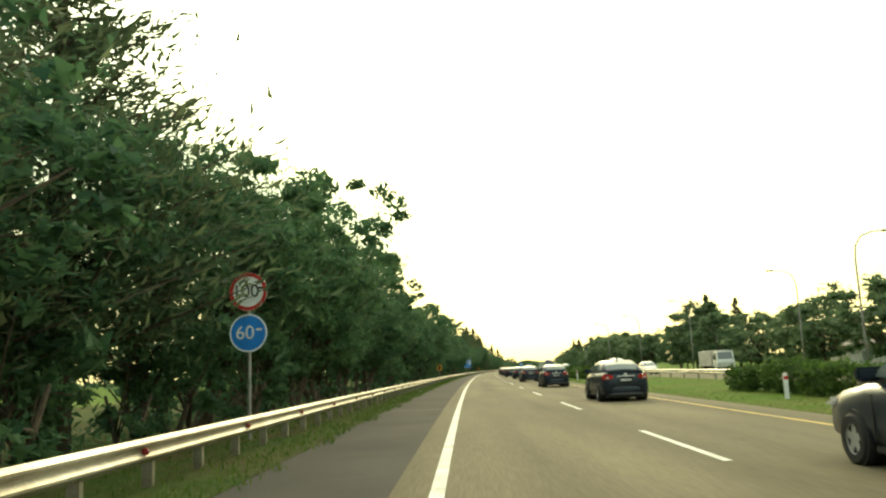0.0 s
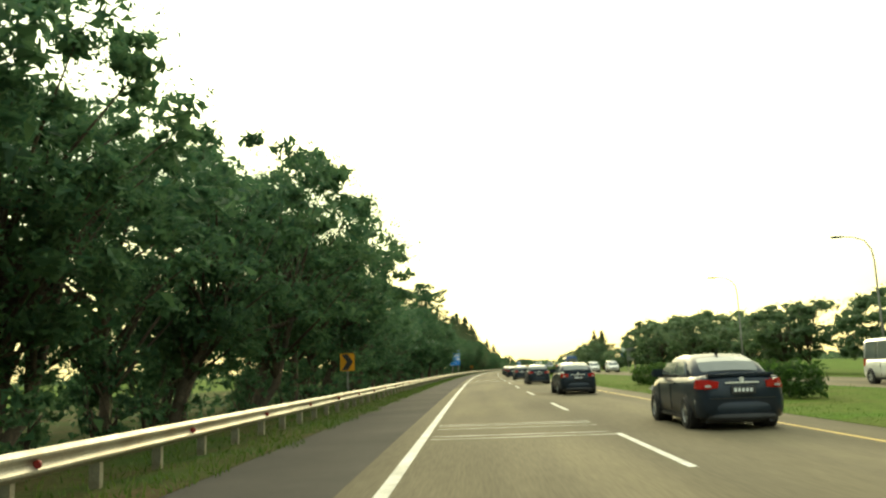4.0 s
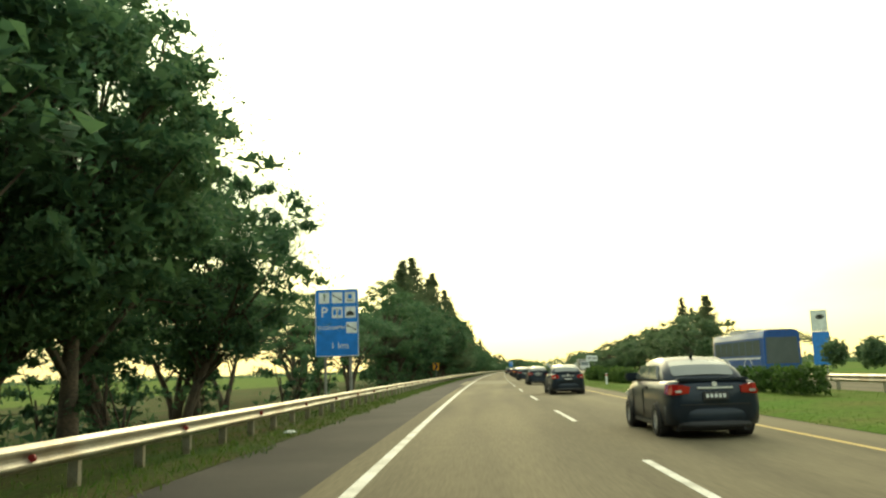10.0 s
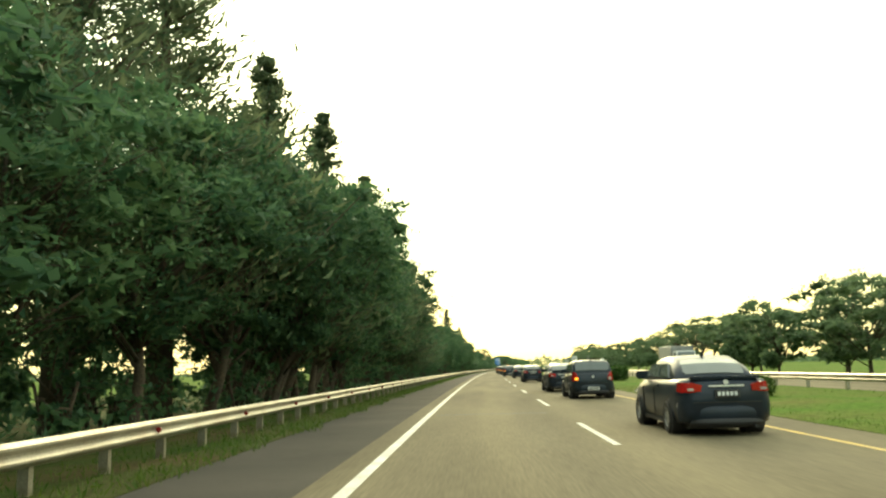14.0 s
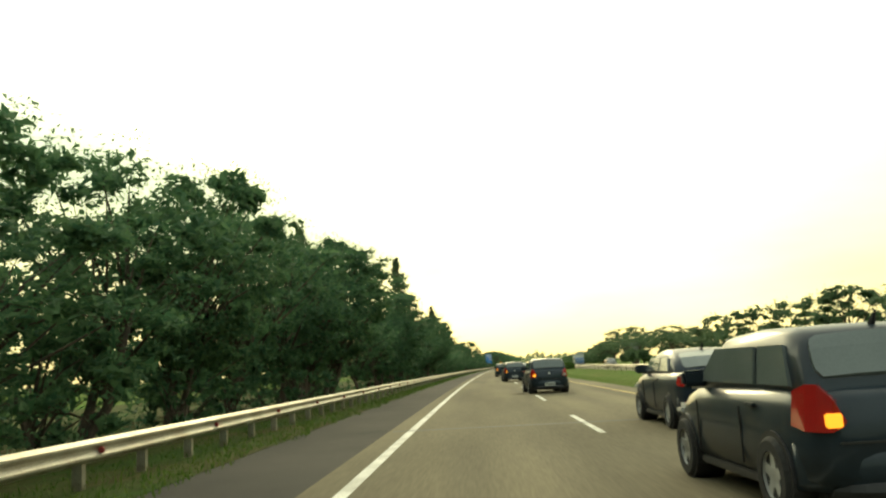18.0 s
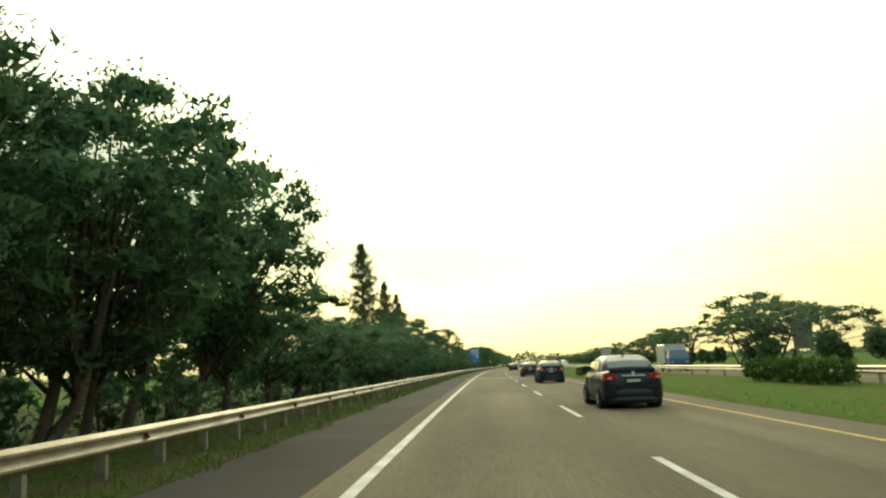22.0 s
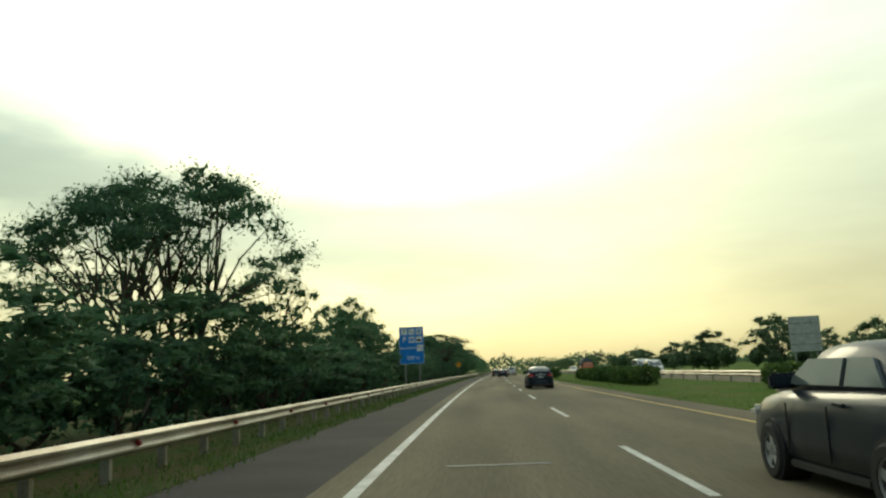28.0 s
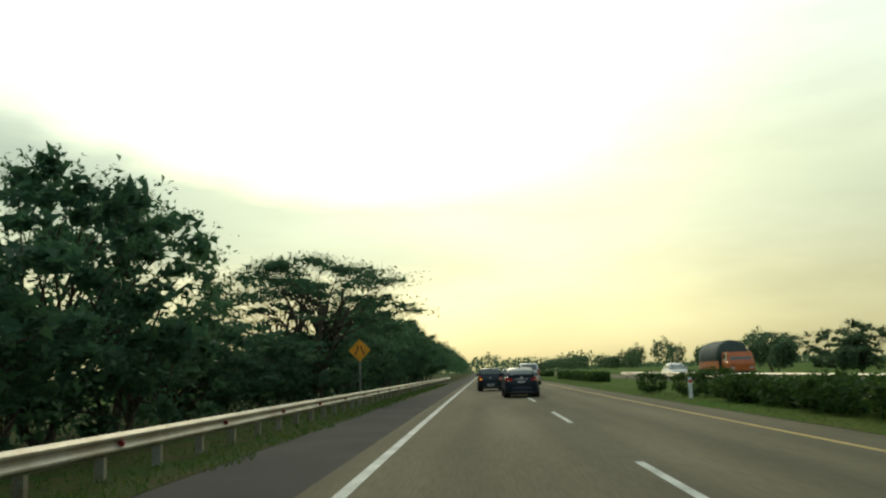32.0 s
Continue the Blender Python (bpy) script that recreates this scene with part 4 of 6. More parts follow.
# ---- trees beyond the opposite carriageway ----
RIGHT = [(40, 8), (73, 8.6), (84, 7.6), (100, 7.6), (113, 8), (126, 11), (134, 10.4), (150, 7.8), (165, 8.2), (185, 7.6), (205, 10), (225, 10.2), (262, 9.6), (275, 6), (305, 5.6), (330, 6.4), (342, 9), (356, 10.5), (368, 9), (390, 9.8), (410, 9), (450, 8.6), (480, 7), (512, 8), (535, 7), (560, 6.2), (580, 6), (612, 8), (640, 7), (680, 7), (738, 4.6), (758, 4.8), (768, 7.2), (782, 7.2), (790, 5), (806, 5), (818, 5.9), (828, 5.8), (850, 4.8), (900, 4.6), (1100, 6)]
BEYOND = "row beyond the opposite carriageway"
s = 44.0
while s < 866:
    h = float(np.interp(s, [p[0] for p in RIGHT], [p[1] for p in RIGHT]))
    gap = 268 < s < 326 or 690 < s < 735
    if not gap or rng.random() < 0.25:
        source = FAR_OPEN[rng.randrange(2)] if 270 < s < 330 or 430 < s < 480 or 540 < s < 700 and rng.random() < 0.7 else FAR[rng.randrange(4)]
        plant(source, s, rng.uniform(33, 40), h / 9.0 * rng.uniform(0.9, 1.08), "green roadside tree beyond the opposite carriageway", BEYOND, z=-0.5, wide=rng.uniform(1.1, 1.4))
    s += rng.uniform(4.6, 6.8) if s < 270 else rng.uniform(5.5, 8.5) if s < 460 else rng.uniform(8, 12)
for s, o, h in ((343, 36, 12.5), (349, 37, 13), (356, 35, 13.4), (362, 38, 12), (118, 38, 10.5), (126, 36, 11.8)):
    plant(PINES[int(s) % 3], s, o, h / 18.0, SPIRE.replace("among the broadleaf trees", "beyond the opposite carriageway"), "casuarinas", wide=1.5)
for s, o, h, w in ((618, 35.5, 10, 1.15), (560, 34, 7.5, 1.0), (574, 36, 7, 1.0), (671, 35, 7.8, 1.15), (681, 37, 7.8, 1.15), (715, 38, 6.4, 1.6), (874, 37, 5.5, 1.4)):
    plant(FAR_OPEN[int(s) % 2], s, o, h / 9.0, "flat-topped umbrella tree beyond the opposite carriageway", "umbrella trees", z=-0.5, wide=w)

# ---- hedges on the median ----
HEDGES = [bush(100 + i, 4.0, 1.7, 1.2, 2000, 0.135, "hedge") for i in range(3)]
ROUND = [bush(110 + i, 1.7, 1.7, 1.35, 1500, 0.11, "bush") for i in range(2)]
for ob in HEDGES + ROUND:
    ob.location = (0, -600, -30)
for s0, s1, o in ((6, 34, 11.0), (74, 96, 10.3), (106, 128, 10.5), (190, 200, 10.8), (214, 224, 12.5), (244, 262, 12.8), (270, 292, 11.2), (304, 312, 14), (345, 352, 11.0), (372, 384, 11.4), (404, 420, 11.5), (545, 552.5, 14.2), (586, 597, 12.9), (636, 646, 11.6), (676, 687, 11.2), (691, 697.5, 12.9), (701, 704, 13.4), (715, 749, 10.6), (777, 786, 10.0), (789, 800, 9.6), (840, 872, 11.0), (900, 918, 11.6)):
    for s in np.arange(s0, s1, 3.4):
        ob = copy_thing(HEDGES[rng.randrange(3)], stand(s, o + rng.uniform(-0.15, 0.15), 0.0, rng.uniform(-4, 4)))
        ob.scale = (1.0, 1.0, rng.uniform(0.88, 1.08) * (0.8 if s > 760 else 1.0))
        tagged(ob, "clipped dense green hedge on the grass median", "hedge", "median hedges")
for s, o, k in ((283.5, 11, 1.0), (288, 11.4, 0.9), (315, 14.7, 1.1), (340, 11, 0.6), (348, 10.8, 0.7), (518.4, 9.9, 0.95), (525, 10.4, 0.9), (571.3, 9.9, 0.85), (572.8, 10.2, 0.8), (584.3, 9.5, 0.62), (602, 13.5, 0.7), (658.4, 10.3, 0.7), (663.6, 11.1, 0.75), (666.4, 10.2, 0.9), (668.2, 10.4, 0.85), (765.6, 9.4, 0.95), (767.2, 9.3, 0.9), (793, 9.5, 0.8), (798.4, 9.5, 0.75), (803.4, 9.9, 0.9), (805, 9.4, 0.8), (809.5, 8.9, 0.8)):
    ob = copy_thing(ROUND[int(s) % 2], stand(s, o, 0.0, rng.uniform(0, 360)))
    ob.scale = (k, k, k)
    tagged(ob, "rounded clipped bush on the grass median", "bush", "median bushes")
for ob in SOURCES + HEDGES + ROUND:
    for child in list(ob.children):
        bpy.data.objects.remove(child)
    bpy.data.objects.remove(ob)

# ---- far woods along the horizon ----
far_rng = np.random.default_rng(9)


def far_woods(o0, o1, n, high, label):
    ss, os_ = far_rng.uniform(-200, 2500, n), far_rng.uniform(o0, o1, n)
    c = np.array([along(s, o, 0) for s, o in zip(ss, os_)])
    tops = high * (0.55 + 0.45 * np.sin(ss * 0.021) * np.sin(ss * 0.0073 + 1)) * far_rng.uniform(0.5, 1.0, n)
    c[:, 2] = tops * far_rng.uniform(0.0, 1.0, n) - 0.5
    me = leaves("far_woods", c, far_rng.uniform(3.0, 6.5, n), LEAF_FAR_HAZED, far_rng, narrow=0.8)
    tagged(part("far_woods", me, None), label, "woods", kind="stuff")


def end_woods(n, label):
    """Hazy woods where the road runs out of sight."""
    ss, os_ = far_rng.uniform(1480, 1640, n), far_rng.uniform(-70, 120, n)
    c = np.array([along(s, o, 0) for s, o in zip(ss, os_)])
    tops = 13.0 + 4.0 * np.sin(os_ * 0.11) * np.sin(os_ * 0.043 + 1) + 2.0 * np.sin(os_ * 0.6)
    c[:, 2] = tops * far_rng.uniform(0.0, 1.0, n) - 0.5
    tagged(part("end_woods", leaves("end_woods", c, far_rng.uniform(1.6, 3.4, n), LEAF_FAR_HAZED, far_rng, narrow=0.8), None), label, "woods", kind="stuff")


end_woods(5000, "distant hazy woods closing the end of the road")
far_woods(-460, -400, 5000, 9.0, "low line of dark trees across the fields")
far_woods(230, 290, 5000, 9.0, "hazy line of trees beyond the right fields")


# ---- grass ----
def grass(name, n, s0, s1, ranges, z_of, size, label, mat):
    r = np.random.default_rng(n)
    pts = []
    for o0, o1, share in ranges:
        k = int(n * share)
        ss = r.uniform(s0, s1, k)
        os_ = r.uniform(o0, o1, k) + 0.25 * np.sin(ss * 1.3) * np.sin(ss * 0.31)
        pts.append(np.array([along(s, o, z_of(o) + 0.02) for s, o in zip(ss, os_)]))
    pts = np.concatenate(pts)
    long = r.uniform(0.5, 1.5, len(pts)) * size
    pts[:, 2] += long * 0.28
    me = leaves(name, pts, long, mat, r, narrow=0.22, droop=np.tile([0.0, 0.0, 1.1], (len(pts), 1)))
    tagged(part(name, me, None), label, "grass", kind="stuff")


def left_z(o):
    return float(np.interp(o, [-16, -8, -4.6, -3.4, -2.43], [-0.62, -0.4, -0.16, -0.06, -0.02]))


grass("verge_grass", 120000, -10, 860, ((-3.4, -2.35, 0.5), (-5.5, -3.4, 0.35), (-12, -5.5, 0.15)), left_z, 0.11, "unmown grass tufts below the crash barrier", GRASS_ROUGH)
grass("median_grass", 60000, 0, 880, ((7.85, 9.5, 0.6), (9.5, 16, 0.4)), lambda o: 0.03, 0.07, "short green grass blades on the median", GRASS_BLADE)

# ---- signs and lamps ----
def lettering(text, size, mat, parent, x, y, z, name="lettering", label=""):
    """Upright letters on a board that faces the traffic; x, z: the middle of the text."""
    cu = bpy.data.curves.new(name, "FONT")
    cu.body, cu.size, cu.align_x, cu.align_y, cu.extrude = text, size, "CENTER", "CENTER", 0.003
    tmp = bpy.data.objects.new(name, cu)
    scene.collection.objects.link(tmp)
    me = bpy.data.meshes.new_from_object(tmp.evaluated_get(bpy.context.evaluated_depsgraph_get()))
    bpy.data.objects.remove(tmp)
    me.materials.clear()
    ob = part(name, me, mat, parent, label)
    ob.matrix_basis = pose(x, y, z, 90, 0, 0)
    return ob


def plate(name, w, h, mat, parent, x, z, y, deep=0.012, round_=0.0, label=""):
    bm = boxed(x - w / 2, x + w / 2, y - deep, y, z - h / 2, z + h / 2)
    if round_:
        side = [e for e in bm.edges if abs(e.verts[0].co.y - e.verts[1].co.y) > deep / 2]
        bmesh.ops.bevel(bm, geom=side, offset=round_, segments=3, affect="EDGES")
    return part(name, bm, mat, parent, label)


def pole(name, parent, x, y, z0, z1, r, mat=None):
    bm = bmesh.new()
    bmesh.ops.create_cone(bm, segments=12, radius1=r, radius2=r, depth=z1 - z0, cap_ends=True, matrix=Matrix.Translation((x, y, (z0 + z1) / 2)))
    return part(name, bm, mat or POLE, parent)


def disc_part(name, r, mat, parent, x, z, y, deep=0.01, inner=0.0):
    bm = bmesh.new()
    n = 40
    rings = []
    for rr, yy in ((r, y), (r, y - deep), (inner, y - deep), (inner, y)):
        rings.append([bm.verts.new((x + rr * math.cos(k * 2 * math.pi / n), yy, z + rr * math.sin(k * 2 * math.pi / n))) for k in range(n)] if rr else None)
    if inner:
        for a, b in ((0, 1), (1, 2), (2, 3)):
            for k in range(n):
                bm.faces.new((rings[a][k], rings[a][(k + 1) % n], rings[b][(k + 1) % n], rings[b][k]))
    else:
        for k in range(n):
            bm.faces.new((rings[0][k], rings[0][(k + 1) % n], rings[1][(k + 1) % n], rings[1][k]))
        bm.faces.new(rings[1])
        bm.faces.new(rings[0][::-1])
    return part(name, bm, mat, parent)


def speed_sign(s, o):
    t = thing("speed_sign", "round speed limit signs, red-rimmed above blue, on one pole", "road sign", stand(s, o, -0.2))
    pole("pole", t, 0, 0.06, -0.4, 4.0, 0.045)
    top = disc_part("limit_disc", 0.46, SIGN_WHITE, t, 0, 3.55, 0.0)
    disc_part("red_ring", 0.455, SIGN_RED, top, 0, 3.55, -0.012, 0.006, 0.37)
    lettering("100", 0.44, SIGN_BLACK, top, -0.06, -0.018, 3.55)
    plate("small_bar", 0.12, 0.05, SIGN_BLACK, top, 0.3, 3.63, -0.012, 0.006)
    low = disc_part("minimum_disc", 0.46, SIGN_BLUE, t, 0, 2.55, 0.0)
    disc_part("white_ring", 0.455, SIGN_WHITE, low, 0, 2.55, -0.012, 0.006, 0.42)
    lettering("60", 0.46, SIGN_WHITE, low, -0.08, -0.018, 2.55)
    plate("small_bar", 0.14, 0.05, SIGN_WHITE, low, 0.26, 2.63, -0.012, 0.006)
    return t


def services_sign(s, o, w, h, z0, words, label, turn=0.0):
    """A tall blue board with white pictogram fields on two posts."""
    t = thing("services_sign", label, "road sign", stand(s, o, 0, turn))
    for x in (-0.28 * w, 0.3 * w):
        pole("post", t, x, 0.1, -0.8, z0 + h * 0.9, 0.075)
    board = plate("board", w, h, SIGN_BLUE, t, 0, z0 + h / 2, 0.0, 0.03, 0.04, "blue board with white rim")
    for x, z, ww, hh in ((0, z0 + 0.02, w - 0.06, 0.022), (0, z0 + h - 0.02, w - 0.06, 0.022), (-w / 2 + 0.02, z0 + h / 2, 0.022, h - 0.06), (w / 2 - 0.02, z0 + h / 2, 0.022, h - 0.06)):
        plate("rim_line", ww, hh, SIGN_WHITE, board, x, z, -0.03, 0.004)
    f = 0.245 * w
    spots = [(-0.29 * w, 0.87, "tap"), (0.01 * w, 0.87, "spanner"), (0.31 * w, 0.87, "cup"), (0.01 * w, 0.65, "rooms"), (0.31 * w, 0.65, "dome"), (0.34 * w, 0.42, "bed")]
    for x, k, what in spots:
        z = z0 + h * k
        field = plate("pictogram", f, f * 1.02, SIGN_WHITE, board, x, z, -0.03, 0.006)
        y = -0.036
        if what == "tap":
            plate("mark", 0.07 * w, 0.02, SIGN_BLACK, field, x, z + f * 0.25, y, 0.004)
            plate("mark", 0.10 * w, 0.02, SIGN_BLACK, field, x, z + f * 0.12, y, 0.004)
            plate("mark", 0.02 * w, f * 0.4, SIGN_BLACK, field, x, z - f * 0.08, y, 0.004)
        elif what == "cup":
            plate("mark", f * 0.4, f * 0.4, SIGN_BLUE, field, x, z + f * 0.08, y, 0.004, 0.02)
            plate("mark", f * 0.62, f * 0.08, SIGN_BLACK, field, x, z - f * 0.28, y, 0.004)
        elif what == "rooms":
            plate("mark", f * 0.26, f * 0.66, SIGN_BLUE, field, x - f * 0.24, z, y, 0.004, f * 0.1)
            plate("mark", f * 0.06, f * 0.75, SIGN_BLACK, field, x, z, y, 0.004)
            plate("mark", f * 0.26, f * 0.66, SIGN_BLUE, field, x + f * 0.24, z, y, 0.004, f * 0.1)
        elif what == "dome":
            bm = bmesh.new()
            arc = [bm.verts.new((x + f * 0.4 * math.cos(a), y - 0.003, z - f * 0.32 + f * 0.42 * math.sin(a))) for a in np.linspace(0, math.pi, 14)]
            bm.faces.new(arc)
            part("mark", bm, SIGN_BLACK, field)
            plate("mark", f * 0.06, f * 0.12, SIGN_BLACK, field, x, z + f * 0.25, y, 0.004)
        else:
            bm = boxed(-f * 0.4, f * 0.4, y - 0.004, y, -f * 0.035, f * 0.035)
            bmesh.ops.transform(bm, matrix=Matrix.Translation((x, 0, z)) @ Matrix.Rotation(radians(28), 4, "Y"), verts=bm.verts)
            part("mark", bm, SIGN_BLACK, field)
            plate("mark", f * 0.12, f * 0.22, SIGN_BLACK, field, x - f * 0.36, z + f * 0.2, y, 0.004)
            plate("mark", f * 0.14, f * 0.2, SIGN_BLACK, field, x + f * 0.34, z - f * 0.2, y, 0.004)
    lettering("P", f * 1.35, SIGN_WHITE, board, -0.29 * w, -0.037, z0 + h * 0.65)
    lettering("PENGINAPAN", 0.122 * w, SIGN_WHITE, board, -0.135 * w, -0.037, z0 + h * 0.42)
    lettering(words, 0.205 * w, SIGN_WHITE, board, 0.06 * w, -0.037, z0 + h * 0.155)
    return t


def chevron_sign(s, o, turn=0.0):
    t = thing("chevron_sign", "orange-yellow bend marker with a black chevron on a post", "road sign", stand(s, o, -0.2, turn))
    pole("post", t, 0, 0.05, -0.4, 2.3, 0.04)
    board = plate("board", 0.66, 0.8, SIGN_YELLOW, t, 0, 1.95, 0.0, 0.015, 0.03)
    bm = bmesh.new()
    for pts in (((-0.26, 0.36), (0.02, 0.36), (0.26, 0.0), (-0.02, 0.0)), ((-0.02, 0.0), (0.26, 0.0), (0.02, -0.36), (-0.26, -0.36))):
        bm.faces.new([bm.verts.new((x, -0.019, 1.95 + z)) for x, z in pts])
    bmesh.ops.remove_doubles(bm, verts=bm.verts, dist=0.001)
    part("chevron", bm, SIGN_BLACK, board)
    return t


def narrow_sign(s, o):
    t = thing("warning_sign", "yellow diamond warning sign for a narrowing road", "road sign", stand(s, o, -0.2))
    pole("post", t, 0, 0.05, -0.4, 3.1, 0.04)
    bm = boxed(-0.41, 0.41, -0.015, 0, -0.41, 0.41, 0.0)
    bmesh.ops.transform(bm, matrix=Matrix.Translation((0, 0, 2.75)) @ Matrix.Rotation(radians(45), 4, "Y"), verts=bm.verts)
    board = part("board", bm, SIGN_YELLOW, t)
    for d in (-1, 1):
        bm = bmesh.new()
        line = [(0.2, -0.24), (0.2, -0.08), (0.1, 0.03), (0.1, 0.24)]
        for (x0, z0), (x1, z1) in zip(line, line[1:]):
            bm.faces.new([bm.verts.new((d * x, -0.019, 2.75 + z)) for x, z in ((x0 - 0.035, z0), (x0 + 0.035, z0), (x1 + 0.035, z1), (x1 - 0.035, z1))])
        part("road_edge_mark", bm, SIGN_BLACK, board)
    return t


speed_sign(21.7, -4.85)
chevron_sign(117.5, -4.85, 4)
chevron_sign(306.8, -4.5, 4)
services_sign(253.1, -5.55, 2.12, 3.25, 2.08, "1 km", "tall blue rest area sign with white pictograms on posts")
services_sign(752.2, -6.47, 2.6, 3.88, 2.29, "500 m", "tall blue lodging sign, half kilometre ahead, on posts")
narrow_sign(815.0, -4.75)


def back_board(s, o, w, z0, h, label, legs=2, turn=0.0):
    t = thing("sign_board", label, "sign", stand(s, o, -0.4, turn))
    for x in ((-w * 0.35, w * 0.35) if legs == 2 else (0,)):
        pole("post", t, x, 0.1, -0.5, z0 + h * 0.9, 0.08)
    plate("board", w, h, SIGN_PALE if "pale" in label else SIGN_BACK, t, 0, z0 + h / 2, 0.0, 0.04, 0.03)
    for k in (0.2, 0.5, 0.8):
        plate("brace", w * 0.96, 0.06, POLE, t, 0, z0 + h * k, -0.04, 0.03)
    return t


back_board(257, 32.6, 2.0, 2.2, 4.2, "grey metal back of a large road sign")
back_board(745, 31.5, 2.9, 2.2, 3.3, "pale metal back of a large road sign on legs")
back_board(830, 38.5, 2.0, 1.2, 2.6, "small pale back of a road sign", 1)
back_board(596, 33, 2.0, 2.0, 3.0, "grey back of a road sign by the trees")
board = thing("direction_board", "blue roadside board with a white field above", "sign", stand(304, 37.7, -0.4, 3))
pole("post", board, 0.5, 0.12, -0.5, 6.6, 0.09)
plate("white_field", 1.8, 2.3, SIGN_WHITE, board, 0, 5.9, 0.0, 0.05, 0.04)
plate("dark_mark", 0.9, 0.5, SIGN_BLACK, board, 0.1, 6.3, -0.05, 0.006, 0.15)
plate("blue_field", 1.95, 3.6, SIGN_BLUE, board, 0.05, 2.9, 0.0, 0.05, 0.04)
for s, o in ((317, 14.2), (322, 15.4), (437, 15), (500, 27)):
    t = thing("marker_sign", "small white marker board on a thin post", "sign", stand(s, o, 0))
    pole("post", t, 0, 0.03, -0.3, 2.5, 0.03)
    b = plate("board", 0.8, 0.75, SIGN_WHITE, t, 0, 2.3, 0.0, 0.015, 0.03)
    plate("number_bar", 0.45, 0.2, SIGN_BACK, b, 0, 2.32, -0.015, 0.005)
for s, o in ((26.4, 9.6), (72, 9.4), (268.8, 9.5), (803, 8.9), (658, 9.8), (689, 11.0), (190, 9.2), (350, 9.3)):
    t = thing("marker_post", "short white roadside marker post in the grass", "post", stand(s, o, 0.03), "marker posts")
    bm = boxed(-0.06, 0.06, -0.05, 0.05, -0.2, 0.75, 0.02)
    part("shaft", bm, SIGN_WHITE, t)
    plate("band", 0.124, 0.1, SIGN_RED, t, 0, 0.62, -0.049, 0.006)


def street_lamp(s, o, way=1):
    t = thing("street_lamp", "tall grey street lamp with a curved arm", "street lamp", stand(s, o, -0.2), "street lamps")
    bm = bmesh.new()
    arm = [(0, 0, -0.3), (0, 0, 4), (0, 0, 7.4), (-0.1, 0, 8.2), (-0.5, 0, 8.8), (-1.2, 0, 9.05), (-2.0, 0, 9.1)]
    tube(bm, [Vector(p) * 1.0 for p in [(-x * way, y, z) for x, y, z in arm]], [0.085, 0.07, 0.055, 0.05, 0.045, 0.04, 0.04], 8)
    part("mast", bm, POLE, t, smooth=True)
    bm = boxed(*sorted((1.85 * way, 2.6 * way)), -0.14, 0.14, 9.02, 9.16, 0.04)
    part("lamp_head", bm, SIGN_BACK, t)
    return t


for s, o, way in ((53, 24.9, 1), (74, 29.5, -1), (105, 28, -1), (133, 27, -1), (156, 25.5, -1)):
    street_lamp(s, o, way)

# ---- a low building behind the trees ----
hut = thing("building", "low pale roadside building with a sloping roof", "building", stand(104, 52, -0.6, -8))
part("wall", boxed(-6, 6, -4, 4, 0, 2.9), CONCRETE, hut)
bm = bmesh.new()
a = [bm.verts.new(v) for v in ((-6.6, -4.7, 2.9), (6.6, -4.7, 2.9), (6.6, 4.7, 2.9), (-6.6, 4.7, 2.9), (-6.0, 0, 4.3), (6.0, 0, 4.3))]
for f in ((0, 1, 5, 4), (2, 3, 4, 5), (0, 4, 3), (1, 2, 5), (0, 3, 2, 1)):
    bm.faces.new([a[i] for i in f])
part("roof", bm, ROOF, hut)
for x in (-4, -1.3, 1.4, 4.1):
    w = part("window", boxed(x - 0.6, x + 0.6, -4.03, -3.98, 1.1, 2.2), GLASS, hut)
# ---- litter ----
for s, o, w in ((560.5, 8.9, 0.3), (220, -2.6, 0.22), (56.0, -3.0, 0.35), (233, -2.9, 0.3), (750, 9.4, 0.25), (779, 2.0, 0.3)):
    bm = bmesh.new()
    bmesh.ops.create_icosphere(bm, subdivisions=2, radius=w / 2)
    for v in bm.verts:
        v.co = Vector((v.co.x, v.co.y * 0.7, max(0.0, v.co.z * 0.35 + 0.03 * noise.noise(v.co * 9)))) 
    ob = tagged(part("litter", bm, SIGN_WHITE), "crumpled white plastic litter on the ground", "litter", "roadside litter")
    ob.matrix_basis = stand(s, o, 0.0 if -0.4 < o < 7 else (0.05 if o > 0 else -0.02), 30)

# ---- vehicles ----
def loft(bm, sections, caps=True):
    """Joins rings of the same number of points."""
    rings = [[bm.verts.new(p) for p in sec] for sec in sections]
    n = len(rings[0])
    for r0, r1 in zip(rings, rings[1:]):
        for k in range(n):
            bm.faces.new((r0[k], r0[(k + 1) % n], r1[(k + 1) % n], r1[k]))
    if caps:
        bm.faces.new(rings[0][::-1])
        bm.faces.new(rings[-1])
    bmesh.ops.recalc_face_normals(bm, faces=bm.faces)
    return bm


def sheet(bm, pts, out, thick=0.012):
    """A thin plate through the points, pushed outwards along out."""
    out = Vector(out).normalized()
    a = [bm.verts.new(Vector(p) + out * thick) for p in pts]
    b = [bm.verts.new(Vector(p) - out * 0.02) for p in pts]
    n = len(pts)
    bm.faces.new(a)
    bm.faces.new(b[::-1])
    for k in range(n):
        bm.faces.new((b[k], b[(k + 1) % n], a[(k + 1) % n], a[k]))
    bmesh.ops.recalc_face_normals(bm, faces=bm.faces)
    return bm


